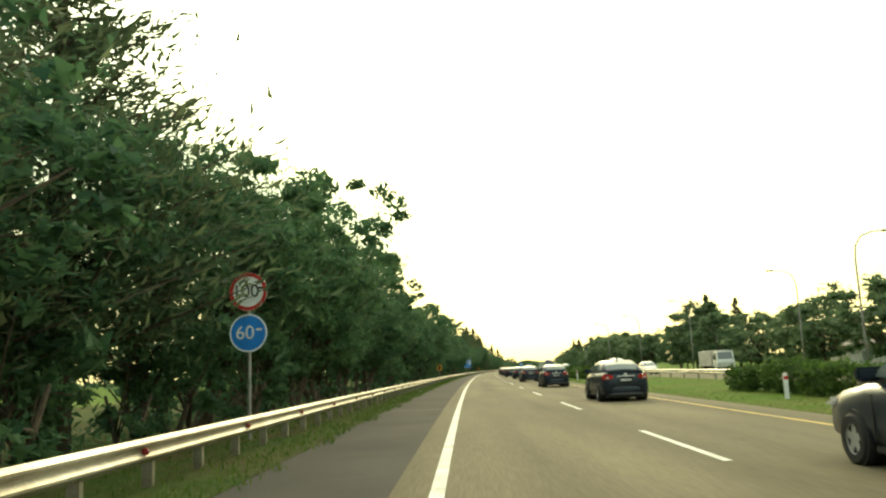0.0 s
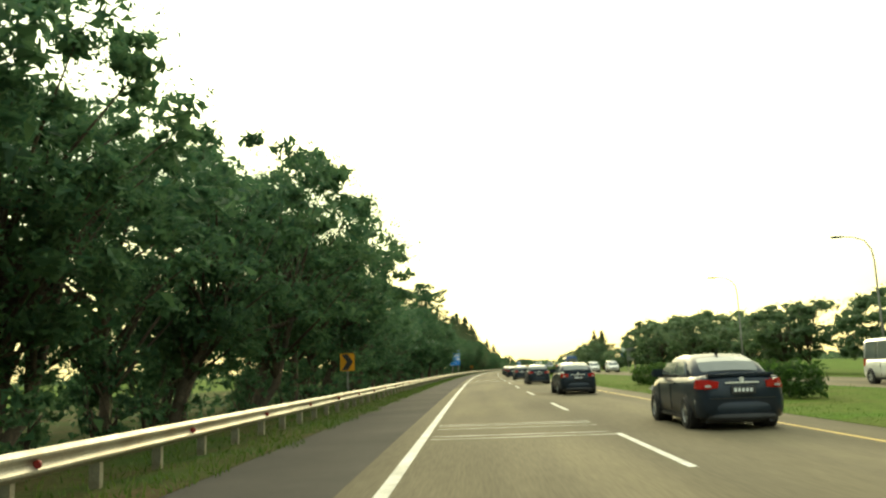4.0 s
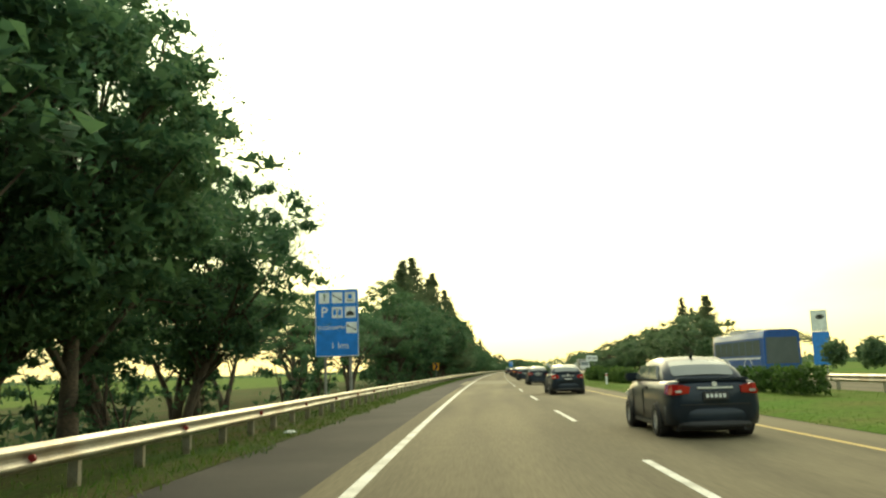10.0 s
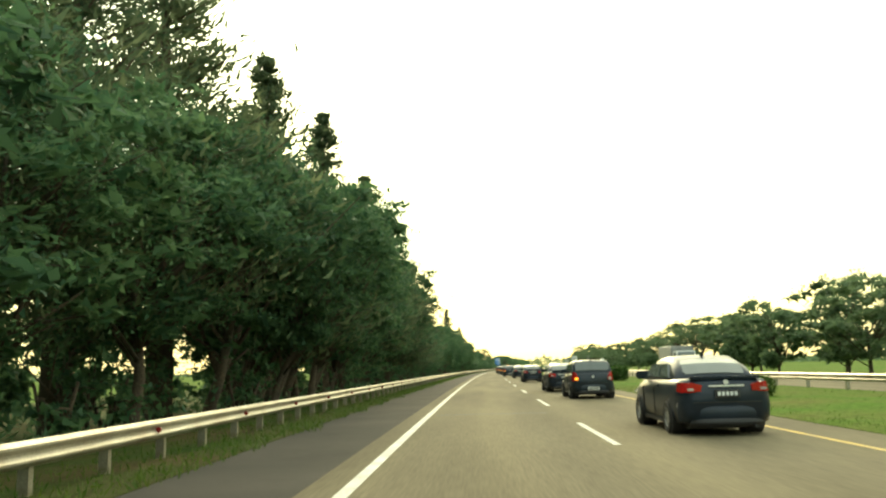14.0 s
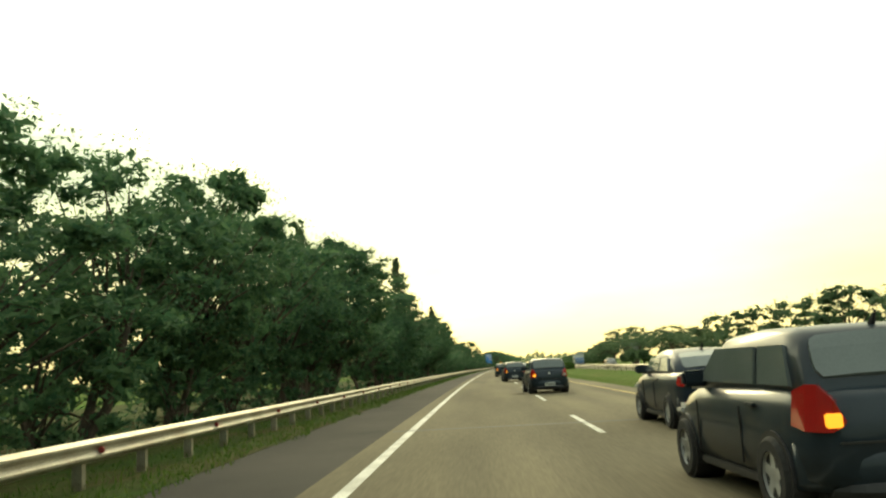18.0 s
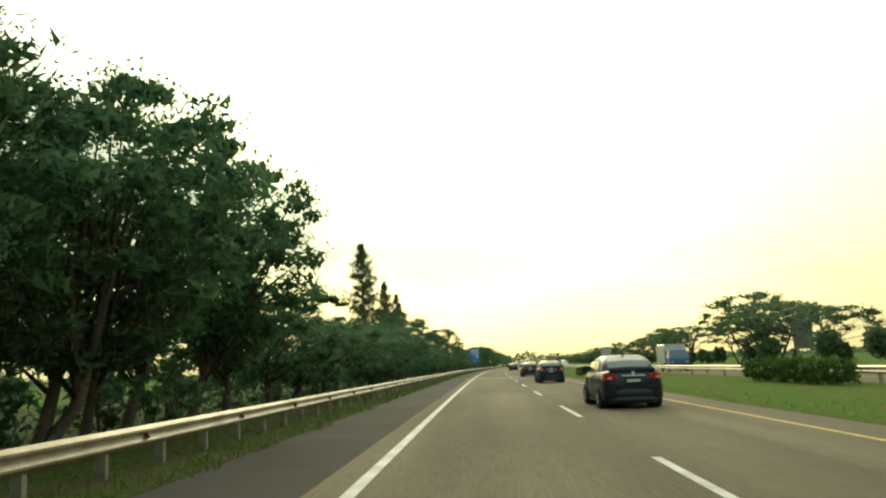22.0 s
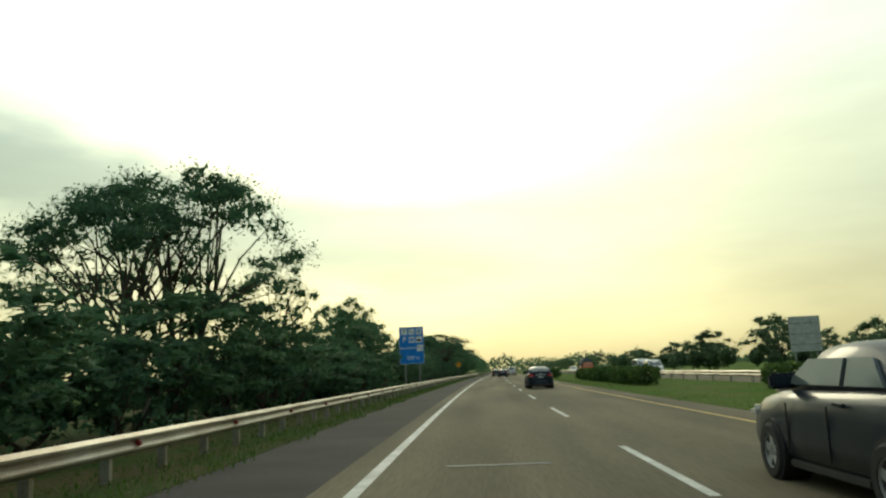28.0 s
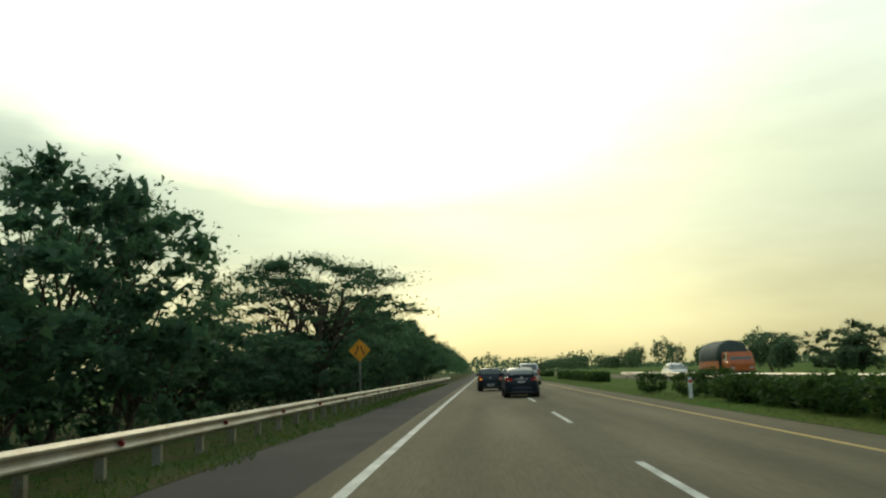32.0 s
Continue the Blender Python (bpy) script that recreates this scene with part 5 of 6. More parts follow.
def curved(w, y, z0, z1, bend):
    """A bumper bar of half width w that wraps round the corners."""
    secs = []
    for k in np.linspace(-1, 1, 15):
        yy = y + bend * abs(k) ** 5 + 0.03 * k * k
        x = w * (1 - 0.02 * abs(k) ** 6) * k
        h = (z1 - z0) / 2
        secs.append([(x, yy + 0.07, z0), (x, yy + 0.02, z0 + h * 0.35), (x, yy, z0 + h * 0.9), (x, yy + 0.012, z0 + h * 1.45), (x, yy + 0.05, z1), (x * 0.97, yy + 0.25, z1), (x * 0.97, yy + 0.25, z0)])
    return loft(bmesh.new(), secs)


WHEELS = {}


def wheel(parent, x, y, r, w, side):
    """A wheel with tyre, rim, five spokes and hub."""
    if (r, w) not in WHEELS:
        tyre = bmesh.new()
        outline = [(-w / 2, r * 0.62), (-w / 2, r * 0.9), (-w * 0.36, r), (w * 0.36, r), (w / 2, r * 0.9), (w / 2, r * 0.62), (w * 0.2, r * 0.6), (-w * 0.2, r * 0.6)]
        loft(tyre, [[(a, q * math.cos(t), q * math.sin(t)) for a, q in outline] for t in np.linspace(0, 2 * math.pi, 25)], False)
        rim = bmesh.new()
        for k in range(5):
            t = k * 2 * math.pi / 5 + 0.3
            loft(rim, [[(w * 0.38, q * math.cos(t) - b * math.sin(t), q * math.sin(t) + b * math.cos(t)) for q, b in ((0.0, -0.05), (r * 0.66, -0.035), (r * 0.66, 0.035), (0.0, 0.05))],
                       [(w * 0.18, q * math.cos(t) - b * math.sin(t), q * math.sin(t) + b * math.cos(t)) for q, b in ((0.0, -0.05), (r * 0.66, -0.035), (r * 0.66, 0.035), (0.0, 0.05))]])
        loft(rim, [[(a, q * math.cos(t), q * math.sin(t)) for a, q in ((w * 0.44, r * 0.66), (w * 0.44, r * 0.59), (w * 0.1, r * 0.57), (w * 0.1, r * 0.66))] for t in np.linspace(0, 2 * math.pi, 25)], False)
        dark = bmesh.new()
        bmesh.ops.create_cone(dark, segments=20, radius1=r * 0.62, radius2=r * 0.62, depth=w * 0.3, cap_ends=True, matrix=Matrix.Rotation(radians(90), 4, "Y"))
        made = []
        for nm, bm, mat in (("tyre", tyre, RUBBER), ("rim", rim, RIM), ("brake_drum", dark, TRIM)):
            me = bpy.data.meshes.new(nm)
            bm.to_mesh(me)
            bm.free()
            me.materials.append(mat)
            made.append((nm, me))
        WHEELS[(r, w)] = made
    made = WHEELS[(r, w)]
    t = part("wheel", made[0][1], None, parent)
    t.matrix_basis = pose(x, y, r, 0, 0, 0 if side > 0 else 180)
    for nm, me in made[1:]:
        part(nm, me, None, t)
    return t


def car(name, label, m, L, W, H, belt, base, paint, rear, roof_y, axles, tail, plate_mat=None, wheel_r=0.31, deck=0.0, category="car", lit=False, rack=False, group="", pane=(0.80, 0.86)):
    """A passenger car whose nose points along +y. rear: how far the rear window leans forward; roof_y: rear and front ends of the roof; deck: length of a boot or bed behind the cabin."""
    t = thing(name, label, category, m, group)
    hw = W / 2
    y0, y1 = -L / 2, L / 2
    nose = belt - 0.17
    stations = [(y0, belt - 0.10, 0.80, base + 0.14), (y0 + 0.10, belt - 0.02, 0.93, base + 0.04), (y0 + 0.45, belt, 0.985, base), (y0 + L * 0.3, belt, 1.0, base), (y0 + L * 0.55, belt - 0.02, 1.0, base),
                (y0 + L * 0.73, belt - 0.04, 0.99, base), (y1 - 0.55, nose + 0.04, 0.96, base), (y1 - 0.18, nose - 0.05, 0.88, base + 0.04), (y1, nose - 0.2, 0.7, base + 0.12)]
    secs = []
    for y, top, f, low in stations:
        w = hw * f
        half = [(w * 0.80, low), (w * 0.97, low + 0.09), (w, low + (top - low) * 0.38), (w * 0.985, low + (top - low) * 0.66), (w * 0.955, low + (top - low) * 0.82), (w * 0.90, top - 0.01), (w * 0.6, top + 0.02), (0.0, top + 0.03)]
        secs.append([(x, y, z) for x, z in half] + [(-x, y, z) for x, z in half[-2::-1]])
    body = part("body", loft(bmesh.new(), secs), paint, t, smooth=True)
    # cabin
    rb, rt, ft, fb = y0 + deck + 0.12, roof_y[0], roof_y[1], roof_y[1] + 0.85
    wb, wt = hw * 0.905, hw * (0.74 if deck else 0.80)
    cab = []
    for y, z, w in ((rb, belt + 0.0, wb * 0.97), (rb + (rt - rb) * 0.55, belt + (H - belt) * 0.62, None), (rt - 0.03, H - 0.06, wt), (rt + 0.22, H, wt), ((rt + ft) / 2, H + 0.015, wt), (ft - 0.1, H - 0.02, wt), (ft + 0.06, H - 0.09, wt * 0.98), (fb, belt - 0.03, wb * 0.95)):
        if w is None:
            w = wb + (wt - wb) * 0.62
        low = belt - 0.06
        mid = low + (z - low) * 0.55
        wm = wb + (w - wb) * 0.55
        half = [(wb * 0.98, low), (wm, mid), (w, max(z - 0.05, low + 0.005)), (w * 0.84, z), (0.0, z + 0.018)]
        cab.append([(x, y, zz) for x, zz in half] + [(-x, y, zz) for x, zz in half[-2::-1]])
    part("cabin", loft(bmesh.new(), cab), paint, t, smooth=True)
    # glass
    knots = ((0.0, rb, belt, wb * 0.97), (0.55, rb + (rt - rb) * 0.55, belt + (H - belt) * 0.62, wb + (wt - wb) * 0.62), (1.0, rt - 0.03, H - 0.06, wt))
    secs = []
    for k in np.linspace(0.16, 0.95, 9):
        y, z, w = (float(np.interp(k, [q[0] for q in knots], [q[c] for q in knots])) for c in (1, 2, 3))
        w *= pane[0] * (1 - 0.10 * abs((k - 0.55) / 0.4) ** 6)
        secs.append([(-w, y - 0.02, z + 0.006), (-w * 0.5, y - 0.03, z + 0.022), (0, y - 0.033, z + 0.028), (w * 0.5, y - 0.03, z + 0.022), (w, y - 0.02, z + 0.006), (w, y + 0.05, z - 0.05), (-w, y + 0.05, z - 0.05)])
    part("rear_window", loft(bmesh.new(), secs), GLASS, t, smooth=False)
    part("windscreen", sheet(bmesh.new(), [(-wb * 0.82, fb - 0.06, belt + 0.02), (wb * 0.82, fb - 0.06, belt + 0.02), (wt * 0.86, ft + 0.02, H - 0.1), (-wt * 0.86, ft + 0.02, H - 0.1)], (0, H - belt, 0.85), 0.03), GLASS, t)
    zt, zb = H - 0.13, belt + 0.02
    xt, xb = wb + (wt - wb) * (zt - belt) / (H - belt), wb * 0.985
    for sx in (-1, 1):
        cuts = [rt - (rt - rb) * 0.25 + 0.18, rt + (ft - rt) * 0.42, ft + 0.12]
        base_cuts = [rb + (rt - rb) * 0.45 + 0.1, rt + (ft - rt) * 0.40, fb - 0.32]
        for k in range(2):
            a0, a1, b0, b1 = cuts[k] + 0.05, cuts[k + 1] - 0.04, base_cuts[k] + 0.05, base_cuts[k + 1] - 0.04
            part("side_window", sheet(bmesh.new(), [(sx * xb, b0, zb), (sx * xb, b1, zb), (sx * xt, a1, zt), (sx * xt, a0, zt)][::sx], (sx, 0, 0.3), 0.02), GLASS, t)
        bm = boxed(*sorted((-0.2 * sx, 0.11 * sx)), -0.06, 0.06, -0.08, 0.08, 0.03)
        bmesh.ops.translate(bm, verts=bm.verts, vec=(sx * (hw + 0.015), fb - 0.42, belt + 0.06))
        part("door_mirror", bm, paint, t)
        # lamps
        w_, h_, z_ = tail
        plan = [(hw * 0.98 - w_, y0 - 0.012), (hw * 0.80, y0 - 0.012), (hw * 0.905, y0 + 0.05), (hw * 0.955, y0 + 0.14), (hw * 0.985, y0 + 0.33)]
        ring = []
        for k, (x, y) in enumerate(plan):
            up, dn = z_ + h_ / 2 - (0.04 if k == 0 else 0), z_ - h_ / 2 + (0.10 * h_ if k in (0, 4) else 0)
            if h_ > 0.3 and not rack:
                up -= (0.22, 0.11, 0.0, 0.0, 0.05)[k]
            out = 0.018 if 0 < k < 4 else 0.004
            ring.append([(sx * (x * 0.965 + out * 0.7), y - out * (1 if k < 3 else 0.2), dn), (sx * (x * 0.925 + out * 0.7), y - out * (1 if k < 3 else 0.2), up), (sx * (x * 0.925 - 0.03), y + 0.04, up), (sx * (x - 0.03), y + 0.04, dn)])
        lamp = part("tail_lamp", loft(bmesh.new(), ring), TAIL_RED, t)
        part("lamp_lens", boxed(sx * hw * 0.76 - 0.055, sx * hw * 0.76 + 0.055, y0 - 0.045, y0 + 0.03, z_ - h_ / 2 + 0.03, z_ - h_ / 2 + (0.13 if lit else 0.07), 0.01), LAMP_AMBER if lit and sx < 0 else LAMP_CLEAR, lamp)
        part("headlamp", boxed(sx * hw * 0.70 - 0.17, sx * hw * 0.70 + 0.17, y1 - 0.34, y1 - 0.07, nose - 0.20, nose - 0.06, 0.05), LAMP_CLEAR, t)
        for y in ((rt + ft) / 2 + 0.08, axles[1] - 0.48):
            part("door_gap", boxed(sx * hw * 0.995 - 0.012, sx * hw * 0.995 + 0.004, y - 0.004, y + 0.004, base + 0.12, belt - 0.16), SIGN_BLACK, t)
        for y in axles:
            # Black disc on the solid side imitates the shaded hollow round the wheel.
            bm = bmesh.new()
            bmesh.ops.create_cone(bm, segments=24, radius1=wheel_r * 1.12, radius2=wheel_r * 1.12, depth=0.3, cap_ends=True, matrix=Matrix.Translation((sx * (hw - 0.153), y, wheel_r + 0.01)) @ Matrix.Rotation(radians(90), 4, "Y"))
            part("wheel_arch_shade", bm, TRIM, t)
            wheel(t, sx * (hw - 0.075), y, wheel_r, 0.21, sx)
        part("door_handle", boxed(sx * hw * 0.985 - 0.02, sx * hw * 0.985 + 0.02, (rt + ft) / 2 - 0.25, (rt + ft) / 2 - 0.05, belt - 0.15, belt - 0.12, 0.008), paint, t)
        part("sill", boxed(sx * hw * 0.93 - 0.03, sx * hw * 0.93 + 0.03, axles[0] + 0.4, axles[1] - 0.4, base - 0.02, base + 0.06, 0.015), TRIM, t)
    part("rear_bumper", curved(hw * 0.985, y0 - 0.035, base + 0.03, base + 0.36, 0.26), paint, t, smooth=True)
    part("bumper_insert", curved(hw * 0.78, y0 - 0.055, base - 0.02, base + 0.13, 0.12), TRIM, t)
    part("boot_gap", boxed(-hw * 0.72, hw * 0.72, y0 - 0.012, y0 + 0.03, base + 0.375, base + 0.39), SIGN_BLACK, t)
    if deck:
        part("boot_lip", boxed(-hw * 0.74, hw * 0.74, y0 + 0.03, y0 + 0.16, belt - 0.01, belt + 0.045, 0.018), paint, t)
    part("underbody", boxed(-hw * 0.78, hw * 0.78, y0 + 0.2, y1 - 0.2, base - 0.06, base + 0.2), TRIM, t)
    part("grille", boxed(-hw * 0.5, hw * 0.5, y1 - 0.06, y1 + 0.02, nose - 0.36, nose - 0.22, 0.02), TRIM, t)
    pz = belt - 0.25 if not lit else belt - 0.58
    p = part("number_plate", boxed(-0.21, 0.21, y0 - 0.075, y0 - 0.02, pz - 0.065, pz + 0.065, 0.006), plate_mat or PLATE_BLACK, t)
    for k in range(5):
        part("bar", boxed(-0.17 + 0.07 * k, -0.125 + 0.07 * k, y0 - 0.081, y0 - 0.07, pz - 0.03, pz + 0.035), SIGN_BLACK if plate_mat else SIGN_WHITE, p)
    if deck:
        part("chrome_strip", boxed(-0.30, 0.30, y0 - 0.035, y0 + 0.08, belt - 0.135, belt - 0.105, 0.008), CHROME, t)
    bm = bmesh.new()
    bmesh.ops.create_cone(bm, segments=16, radius1=0.045, radius2=0.04, depth=0.03, cap_ends=True, matrix=Matrix.Translation((0, y0 - 0.0, belt - 0.06 - (0.08 if lit else 0))) @ Matrix.Rotation(radians(90), 4, "X"))
    part("badge", bm, CHROME, t)
    bm = bmesh.new()
    tube(bm, [(0, rt + 0.15, H - 0.01), (0, rt + 0.06, H + 0.10)], [0.03, 0.008], 6)
    part("aerial", bm, TRIM, t)
    bm = bmesh.new()
    tube(bm, [(hw * 0.55, y0 + 0.3, base - 0.02), (hw * 0.55, y0 - 0.06, base - 0.02)], [0.028, 0.028], 8)
    part("exhaust", bm, TRIM, t)
    if rack:
        for sx in (-1, 1):
            part("roof_rail", boxed(sx * wt * 0.85 - 0.02, sx * wt * 0.85 + 0.02, rt + 0.2, ft - 0.1, H + 0.02, H + 0.07, 0.01), CHROME, t)
    return t


SEDAN = "black four-door sedan with a chrome strip and red lamps"
HATCH = "charcoal hatchback with tall red lamps, indicator lit"
AHEAD = "traffic in the fast lane"
sedan = car("sedan", SEDAN, stand(209.7, 5.43, 0.0, 1.0), 4.2, 1.61, 1.36, 0.965, 0.19, PAINT_BLACK, 0.5, (-0.9, 0.34), (-1.22, 1.21), (0.34, 0.165, 0.825), None, 0.29, 0.40, group=AHEAD)
for s, o in ((11.0, 5.6), (31.8, 5.6), (53.9, 5.6), (75.7, 5.5), (97.8, 5.75), (118, 5.4), (140.5, 5.4), (163.4, 5.4), (185.8, 5.3), (230.8, 5.3), (254.7, 5.35), (278.8, 5.45), (302.1, 5.4), (328.1, 5.6), (353.0, 5.4), (379, 5.4), (404, 5.4), (430.4, 5.55), (512.6, 5.6), (537.3, 5.2), (566.5, 5.45), (592.9, 5.45), (675.8, 5.3), (720.5, 4.9), (813.0, 3.3)):
    copy_thing(sedan, stand(s, o, 0.0, 0.6))
hatchback = car("hatchback", HATCH, stand(450.0, 4.15, 0.0, 3.0), 3.6, 1.63, 1.42, 0.96, 0.21, PAINT_GREY, 0.3, (-1.44, 0.24), (-1.15, 1.14), (0.23, 0.33, 0.835), PLATE_WHITE, 0.30, 0.0, lit=True, pane=(0.90, 0.94), group=AHEAD)
for s, o, turn in ((344.1, 5.6, 0.5), (422.4, 4.5, 2.0), (476.4, 3.6, 3.0), (504.7, 3.1, 2.0), (827.0, 2.0, 0.0)):
    copy_thing(hatchback, stand(s, o, 0.0, turn))
car("hatchback", "small white hatchback driving far ahead", stand(868, 1.75, 0.0, 0), 3.8, 1.65, 1.5, 0.97, 0.2, PAINT_WHITE, 0.3, (-1.3, 0.25), (-1.2, 1.2), (0.22, 0.34, 0.9))
car("hatchback", "small white hatchback driving far ahead", stand(905, 5.2, 0.0, 0), 3.8, 1.65, 1.5, 0.97, 0.2, PAINT_WHITE, 0.3, (-1.3, 0.25), (-1.2, 1.2), (0.22, 0.34, 0.9))
car("suv", "white sport utility car with roof rails", stand(842, 5.3, 0.0, 0), 4.6, 1.8, 1.75, 1.1, 0.28, PAINT_WHITE, 0.3, (-1.75, 0.35), (-1.35, 1.35), (0.18, 0.42, 1.0), None, 0.36, 0.0, rack=True)
OPP = "oncoming cars on the opposite carriageway"
car("sedan", "white oncoming sedan on the opposite carriageway", stand(96.6, 20.5, -0.1, 180), 4.4, 1.69, 1.46, 0.98, 0.2, PAINT_WHITE, 0.5, (-1.05, 0.35), (-1.28, 1.27), (0.40, 0.19, 0.82), None, 0.305, 0.42, group=OPP)
car("van", "white oncoming van with a high roof", stand(118.1, 20.5, -0.1, 180), 4.9, 1.8, 2.1, 1.15, 0.25, PAINT_WHITE, 0.1, (-2.3, 0.9), (-1.6, 1.6), (0.16, 0.4, 1.0), None, 0.34, 0.0, "van", group=OPP)
car("suv", "white oncoming sport utility car behind the hedge", stand(219.5, 20.0, -0.1, 180), 4.6, 1.8, 1.78, 1.12, 0.28, PAINT_WHITE, 0.3, (-1.75, 0.35), (-1.35, 1.35), (0.18, 0.42, 1.0), None, 0.36, 0.0, group=OPP)
car("suv", "white oncoming sport utility car behind the hedge", stand(211.5, 22.0, -0.1, 180), 4.6, 1.8, 1.78, 1.12, 0.28, PAINT_WHITE, 0.3, (-1.75, 0.35), (-1.35, 1.35), (0.18, 0.42, 1.0), None, 0.36, 0.0, group=OPP)
car("hatchback", "dark oncoming hatchback beyond the barrier", stand(543.5, 20.5, -0.1, 180), 3.8, 1.65, 1.5, 0.97, 0.2, PAINT_GREY, 0.3, (-1.3, 0.25), (-1.2, 1.2), (0.22, 0.34, 0.9), group=OPP)
car("van", "white oncoming van with a high roof", stand(769.6, 20.5, -0.1, 180), 4.9, 1.8, 2.0, 1.15, 0.25, PAINT_WHITE, 0.1, (-2.3, 0.9), (-1.6, 1.6), (0.16, 0.4, 1.0), None, 0.34, 0.0, "van", group=OPP)
car("suv", "white oncoming sport utility car behind the hedge", stand(762, 20.5, -0.1, 180), 4.6, 1.8, 1.78, 1.12, 0.28, PAINT_WHITE, 0.3, (-1.75, 0.35), (-1.35, 1.35), (0.18, 0.42, 1.0), None, 0.36, 0.0, group=OPP)
car("sedan", "white oncoming sedan on the opposite carriageway", stand(848, 19.0, -0.1, 180), 4.4, 1.69, 1.46, 0.98, 0.2, PAINT_WHITE, 0.5, (-1.05, 0.35), (-1.28, 1.27), (0.40, 0.19, 0.82), None, 0.305, 0.42, group=OPP)


def truck(label, m, cab_paint, load, load_mat, cab_h=2.5, load_h=2.9, L=7.0, rounded=False):
    """A truck with a cab and a box or a rounded tarpaulin load; its nose points along +y."""
    t = thing("truck", label, "truck", m)
    hw = 1.05
    part("chassis", boxed(-0.45, 0.45, -L / 2 + 0.1, L / 2 - 0.2, 0.55, 0.8), TRIM, t)
    bm = loft(bmesh.new(), [[(x, y, z) for x, z in ((-w, 0.55), (w, 0.55), (w, 1.35), (w * 0.9, h), (-w * 0.9, h), (-w, 1.35))] for y, w, h in ((L / 2 - 1.7, hw - 0.05, cab_h), (L / 2 - 0.45, hw - 0.05, cab_h), (L / 2 - 0.08, hw - 0.07, 1.5), (L / 2, hw - 0.1, 1.2))])
    cab = part("cab", bm, cab_paint, t)
    part("windscreen", sheet(bmesh.new(), [(-0.82, L / 2 - 0.12, 1.55), (0.82, L / 2 - 0.12, 1.55), (0.78, L / 2 - 0.42, cab_h - 0.12), (-0.78, L / 2 - 0.42, cab_h - 0.12)], (0, 0.9, 0.35), 0.02), GLASS, t)
    for sx in (-1, 1):
        part("side_window", sheet(bmesh.new(), [(sx * 0.97, L / 2 - 1.2, 1.5), (sx * 0.97, L / 2 - 0.45, 1.5), (sx * 0.92, L / 2 - 0.55, cab_h - 0.2), (sx * 0.92, L / 2 - 1.2, cab_h - 0.2)][::sx], (sx, 0, 0.1), 0.03), GLASS, t)
        part("headlamp", boxed(sx * 0.72 - 0.16, sx * 0.72 + 0.16, L / 2 - 0.05, L / 2 + 0.03, 0.85, 1.02, 0.03), LAMP_CLEAR, t)
        part("door_mirror", boxed(sx * 1.18 - 0.07, sx * 1.18 + 0.07, L / 2 - 0.4, L / 2 - 0.3, 1.6, 2.0, 0.02), TRIM, t)
        for y in (-L / 2 + 1.5, L / 2 - 1.3):
            wheel(t, sx * 0.88, y, 0.42, 0.26, sx)
    part("bumper", boxed(-hw, hw, L / 2 - 0.1, L / 2 + 0.06, 0.45, 0.72, 0.03), TRIM, t)
    top = []
    if rounded:
        prof = [(-1.15, 0.85), (1.15, 0.85), (1.2, load_h * 0.62)] + [(1.2 * math.cos(a), load_h * 0.62 + load_h * 0.38 * math.sin(a)) for a in np.linspace(0.25, math.pi - 0.25, 9)] + [(-1.2, load_h * 0.62)]
    else:
        prof = [(-1.1, 0.85), (1.1, 0.85), (1.1, load_h - 0.05), (1.05, load_h), (-1.05, load_h), (-1.1, load_h - 0.05)]
    bm = loft(bmesh.new(), [[(x * (1 + 0.012 * math.sin(y * 5)), y, z + 0.03 * math.sin(y * 2.3) * (z > 1)) for x, z in prof] for y in np.linspace(-L / 2, L / 2 - 1.85, 9)])
    part(load, bm, load_mat, t, smooth=rounded)
    if rounded:
        part("side_board", boxed(-1.22, 1.22, -L / 2, L / 2 - 1.85, 0.9, 1.5, 0.02), cab_paint, t)
    return t


truck("small oncoming truck with blue cab and pale box body", stand(598.0, 20.5, -0.1, 180), PAINT_CAB, "box_body", PAINT_WHITE, 2.1, 2.7, 5.6)
truck("oncoming orange truck with a dark tarpaulin over its load", stand(839, 21, -0.1, 180), PAINT_ORANGE, "tarpaulin_load", TARP, 2.15, 3.1, 7.4, True)
truck("oncoming truck with pale cab and box body", stand(394, 21, -0.1, 180), PAINT_WHITE, "box_body", SIGN_BACK, 2.5, 3.0, 7.5)
truck("parked pale truck beside the trees", stand(97, 28.6, -0.3, 178), PAINT_WHITE, "box_body", CONCRETE, 2.5, 2.6, 8.0)


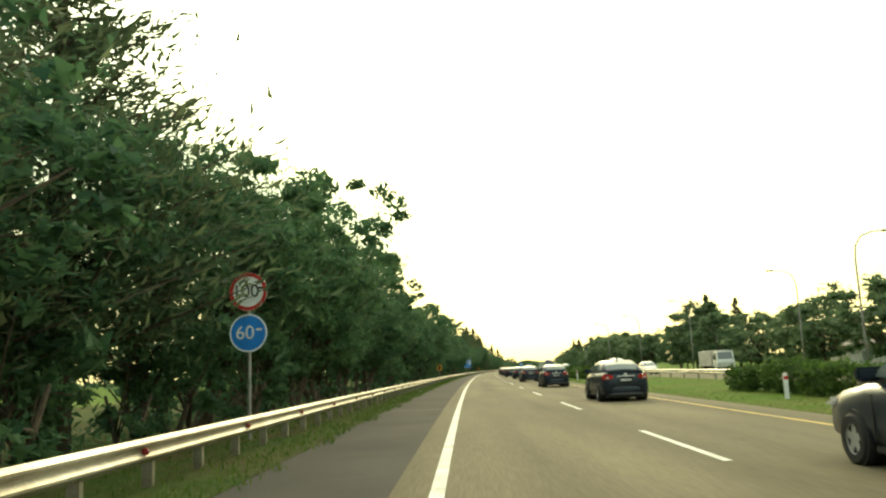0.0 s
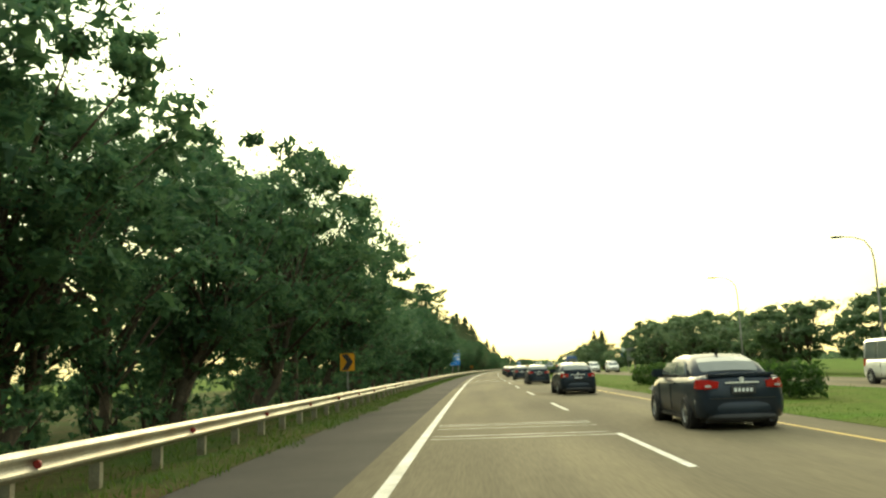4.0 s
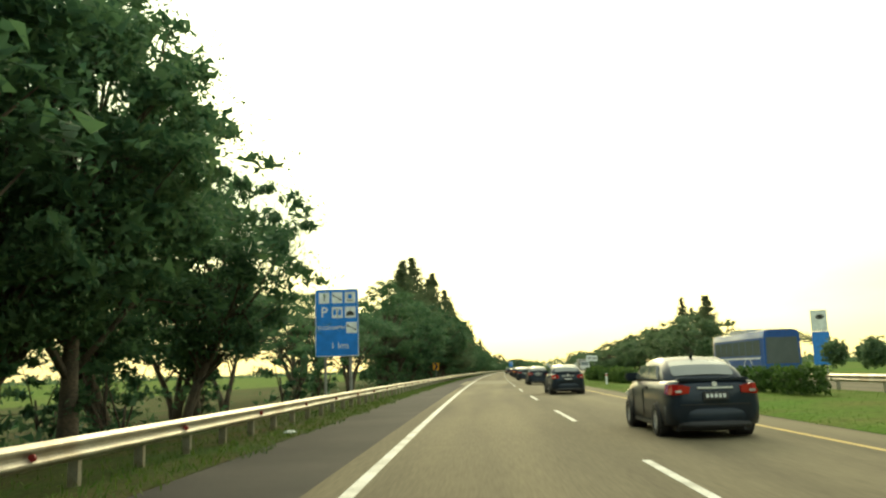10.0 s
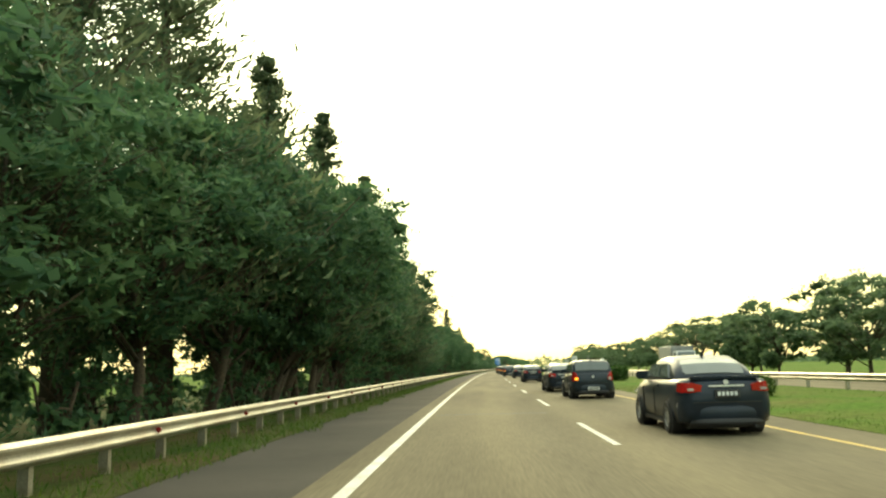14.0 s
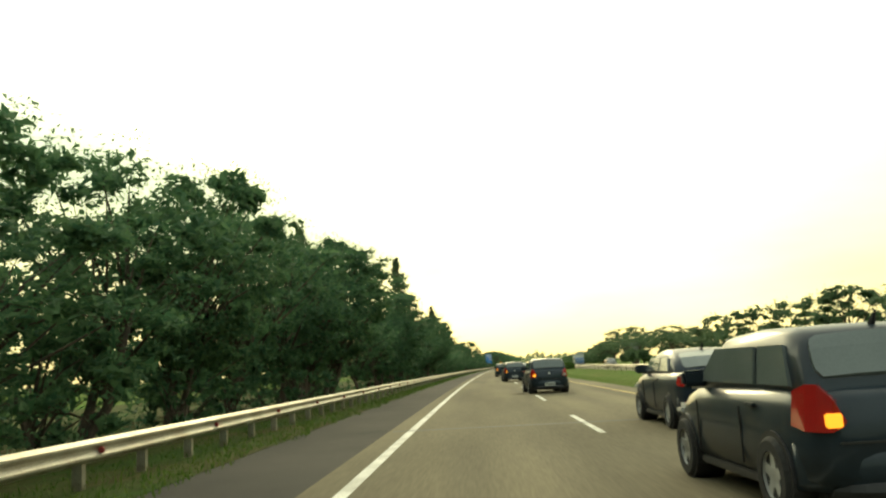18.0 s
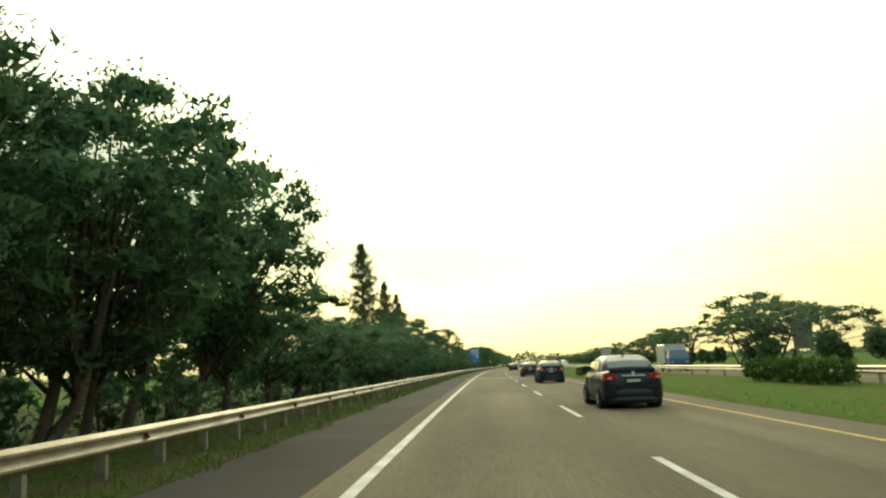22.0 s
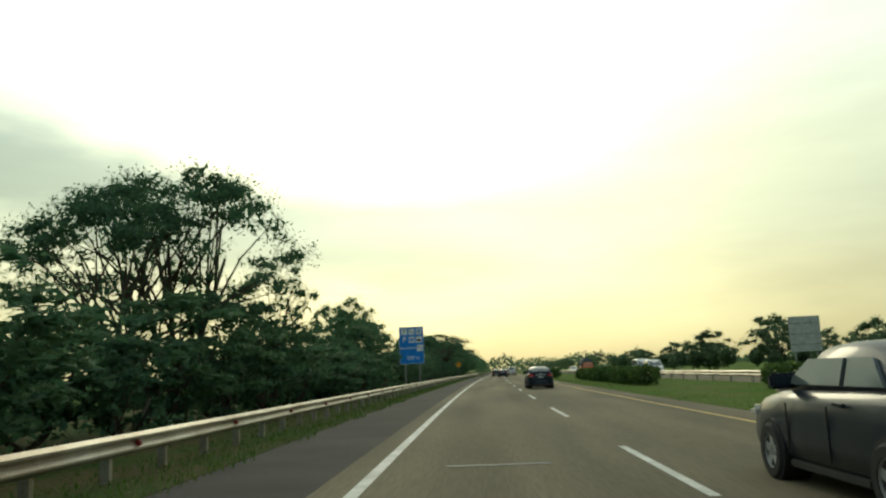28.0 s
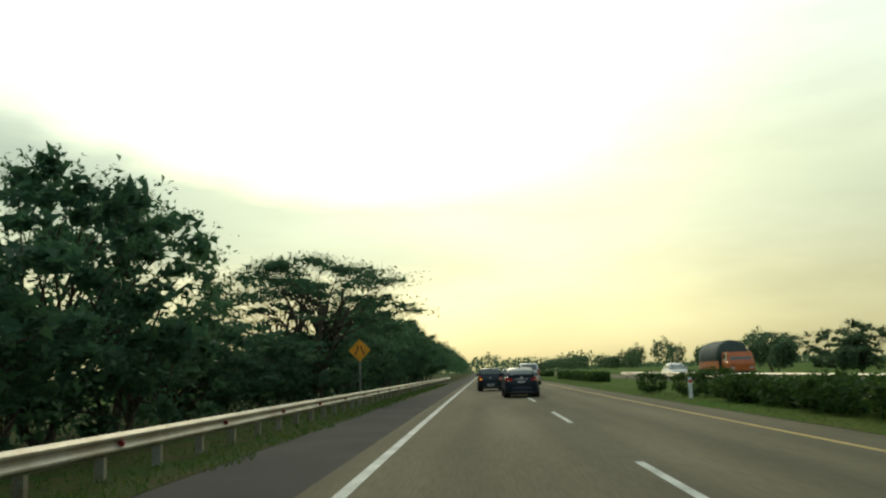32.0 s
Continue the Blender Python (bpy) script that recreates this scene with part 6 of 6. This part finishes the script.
def coach(m):
    t = thing("coach", "blue oncoming coach with pale swirls and dark windows", "bus", m)
    L, hw, H = 11.5, 1.22, 3.4
    prof = [(-hw, 0.4), (hw, 0.4), (hw, 2.9), (hw * 0.93, H - 0.08), (hw * 0.6, H), (-hw * 0.6, H), (-hw * 0.93, H - 0.08), (-hw, 2.9)]
    part("body", loft(bmesh.new(), [[(x * f, y, z) for x, z in prof] for y, f in ((-L / 2, 0.96), (-L / 2 + 0.3, 1), (L / 2 - 0.5, 1), (L / 2, 0.94))]), PAINT_BLUE, t)
    part("windscreen", sheet(bmesh.new(), [(-1.05, L / 2, 1.2), (1.05, L / 2, 1.2), (0.98, L / 2 - 0.02, 2.9), (-0.98, L / 2 - 0.02, 2.9)], (0, 1, 0.1), 0.02), GLASS, t)
    part("roof_unit", boxed(-0.85, 0.85, -2.5, 1.5, H - 0.03, H + 0.2, 0.06), PAINT_WHITE, t)
    for sx in (-1, 1):
        for k in range(7):
            y = -L / 2 + 0.7 + 1.48 * k
            part("side_window", boxed(sx * hw - 0.012, sx * hw + 0.012, y, y + 1.4, 1.75, 2.75, 0.005), GLASS, t)
        part("pale_stripe", boxed(sx * hw - 0.01, sx * hw + 0.01, -L / 2 + 0.4, L / 2 - 0.6, 1.52, 1.62), SIGN_WHITE, t)
        for y, r in ((-2.2, 0.75), (2.6, 0.9)):
            bm = bmesh.new()
            loft(bm, [[(sx * (hw + d), y + q * math.cos(a), 0.95 + q * 0.75 * math.sin(a)) for d, q in ((0.004, r), (0.012, r), (0.012, r - 0.1), (0.004, r - 0.1))] for a in np.linspace(0.1, 3.9, 20)])
            part("pale_swirl", bm, SIGN_WHITE, t)
        for y in (-3.3, 3.6):
            wheel(t, sx * (hw - 0.12), y, 0.48, 0.28, sx)
        part("headlamp", boxed(sx * 0.85 - 0.2, sx * 0.85 + 0.2, L / 2 - 0.05, L / 2 + 0.03, 0.7, 0.9, 0.03), LAMP_CLEAR, t)
    return t


coach(stand(273.2, 20.6, -0.1, 180))
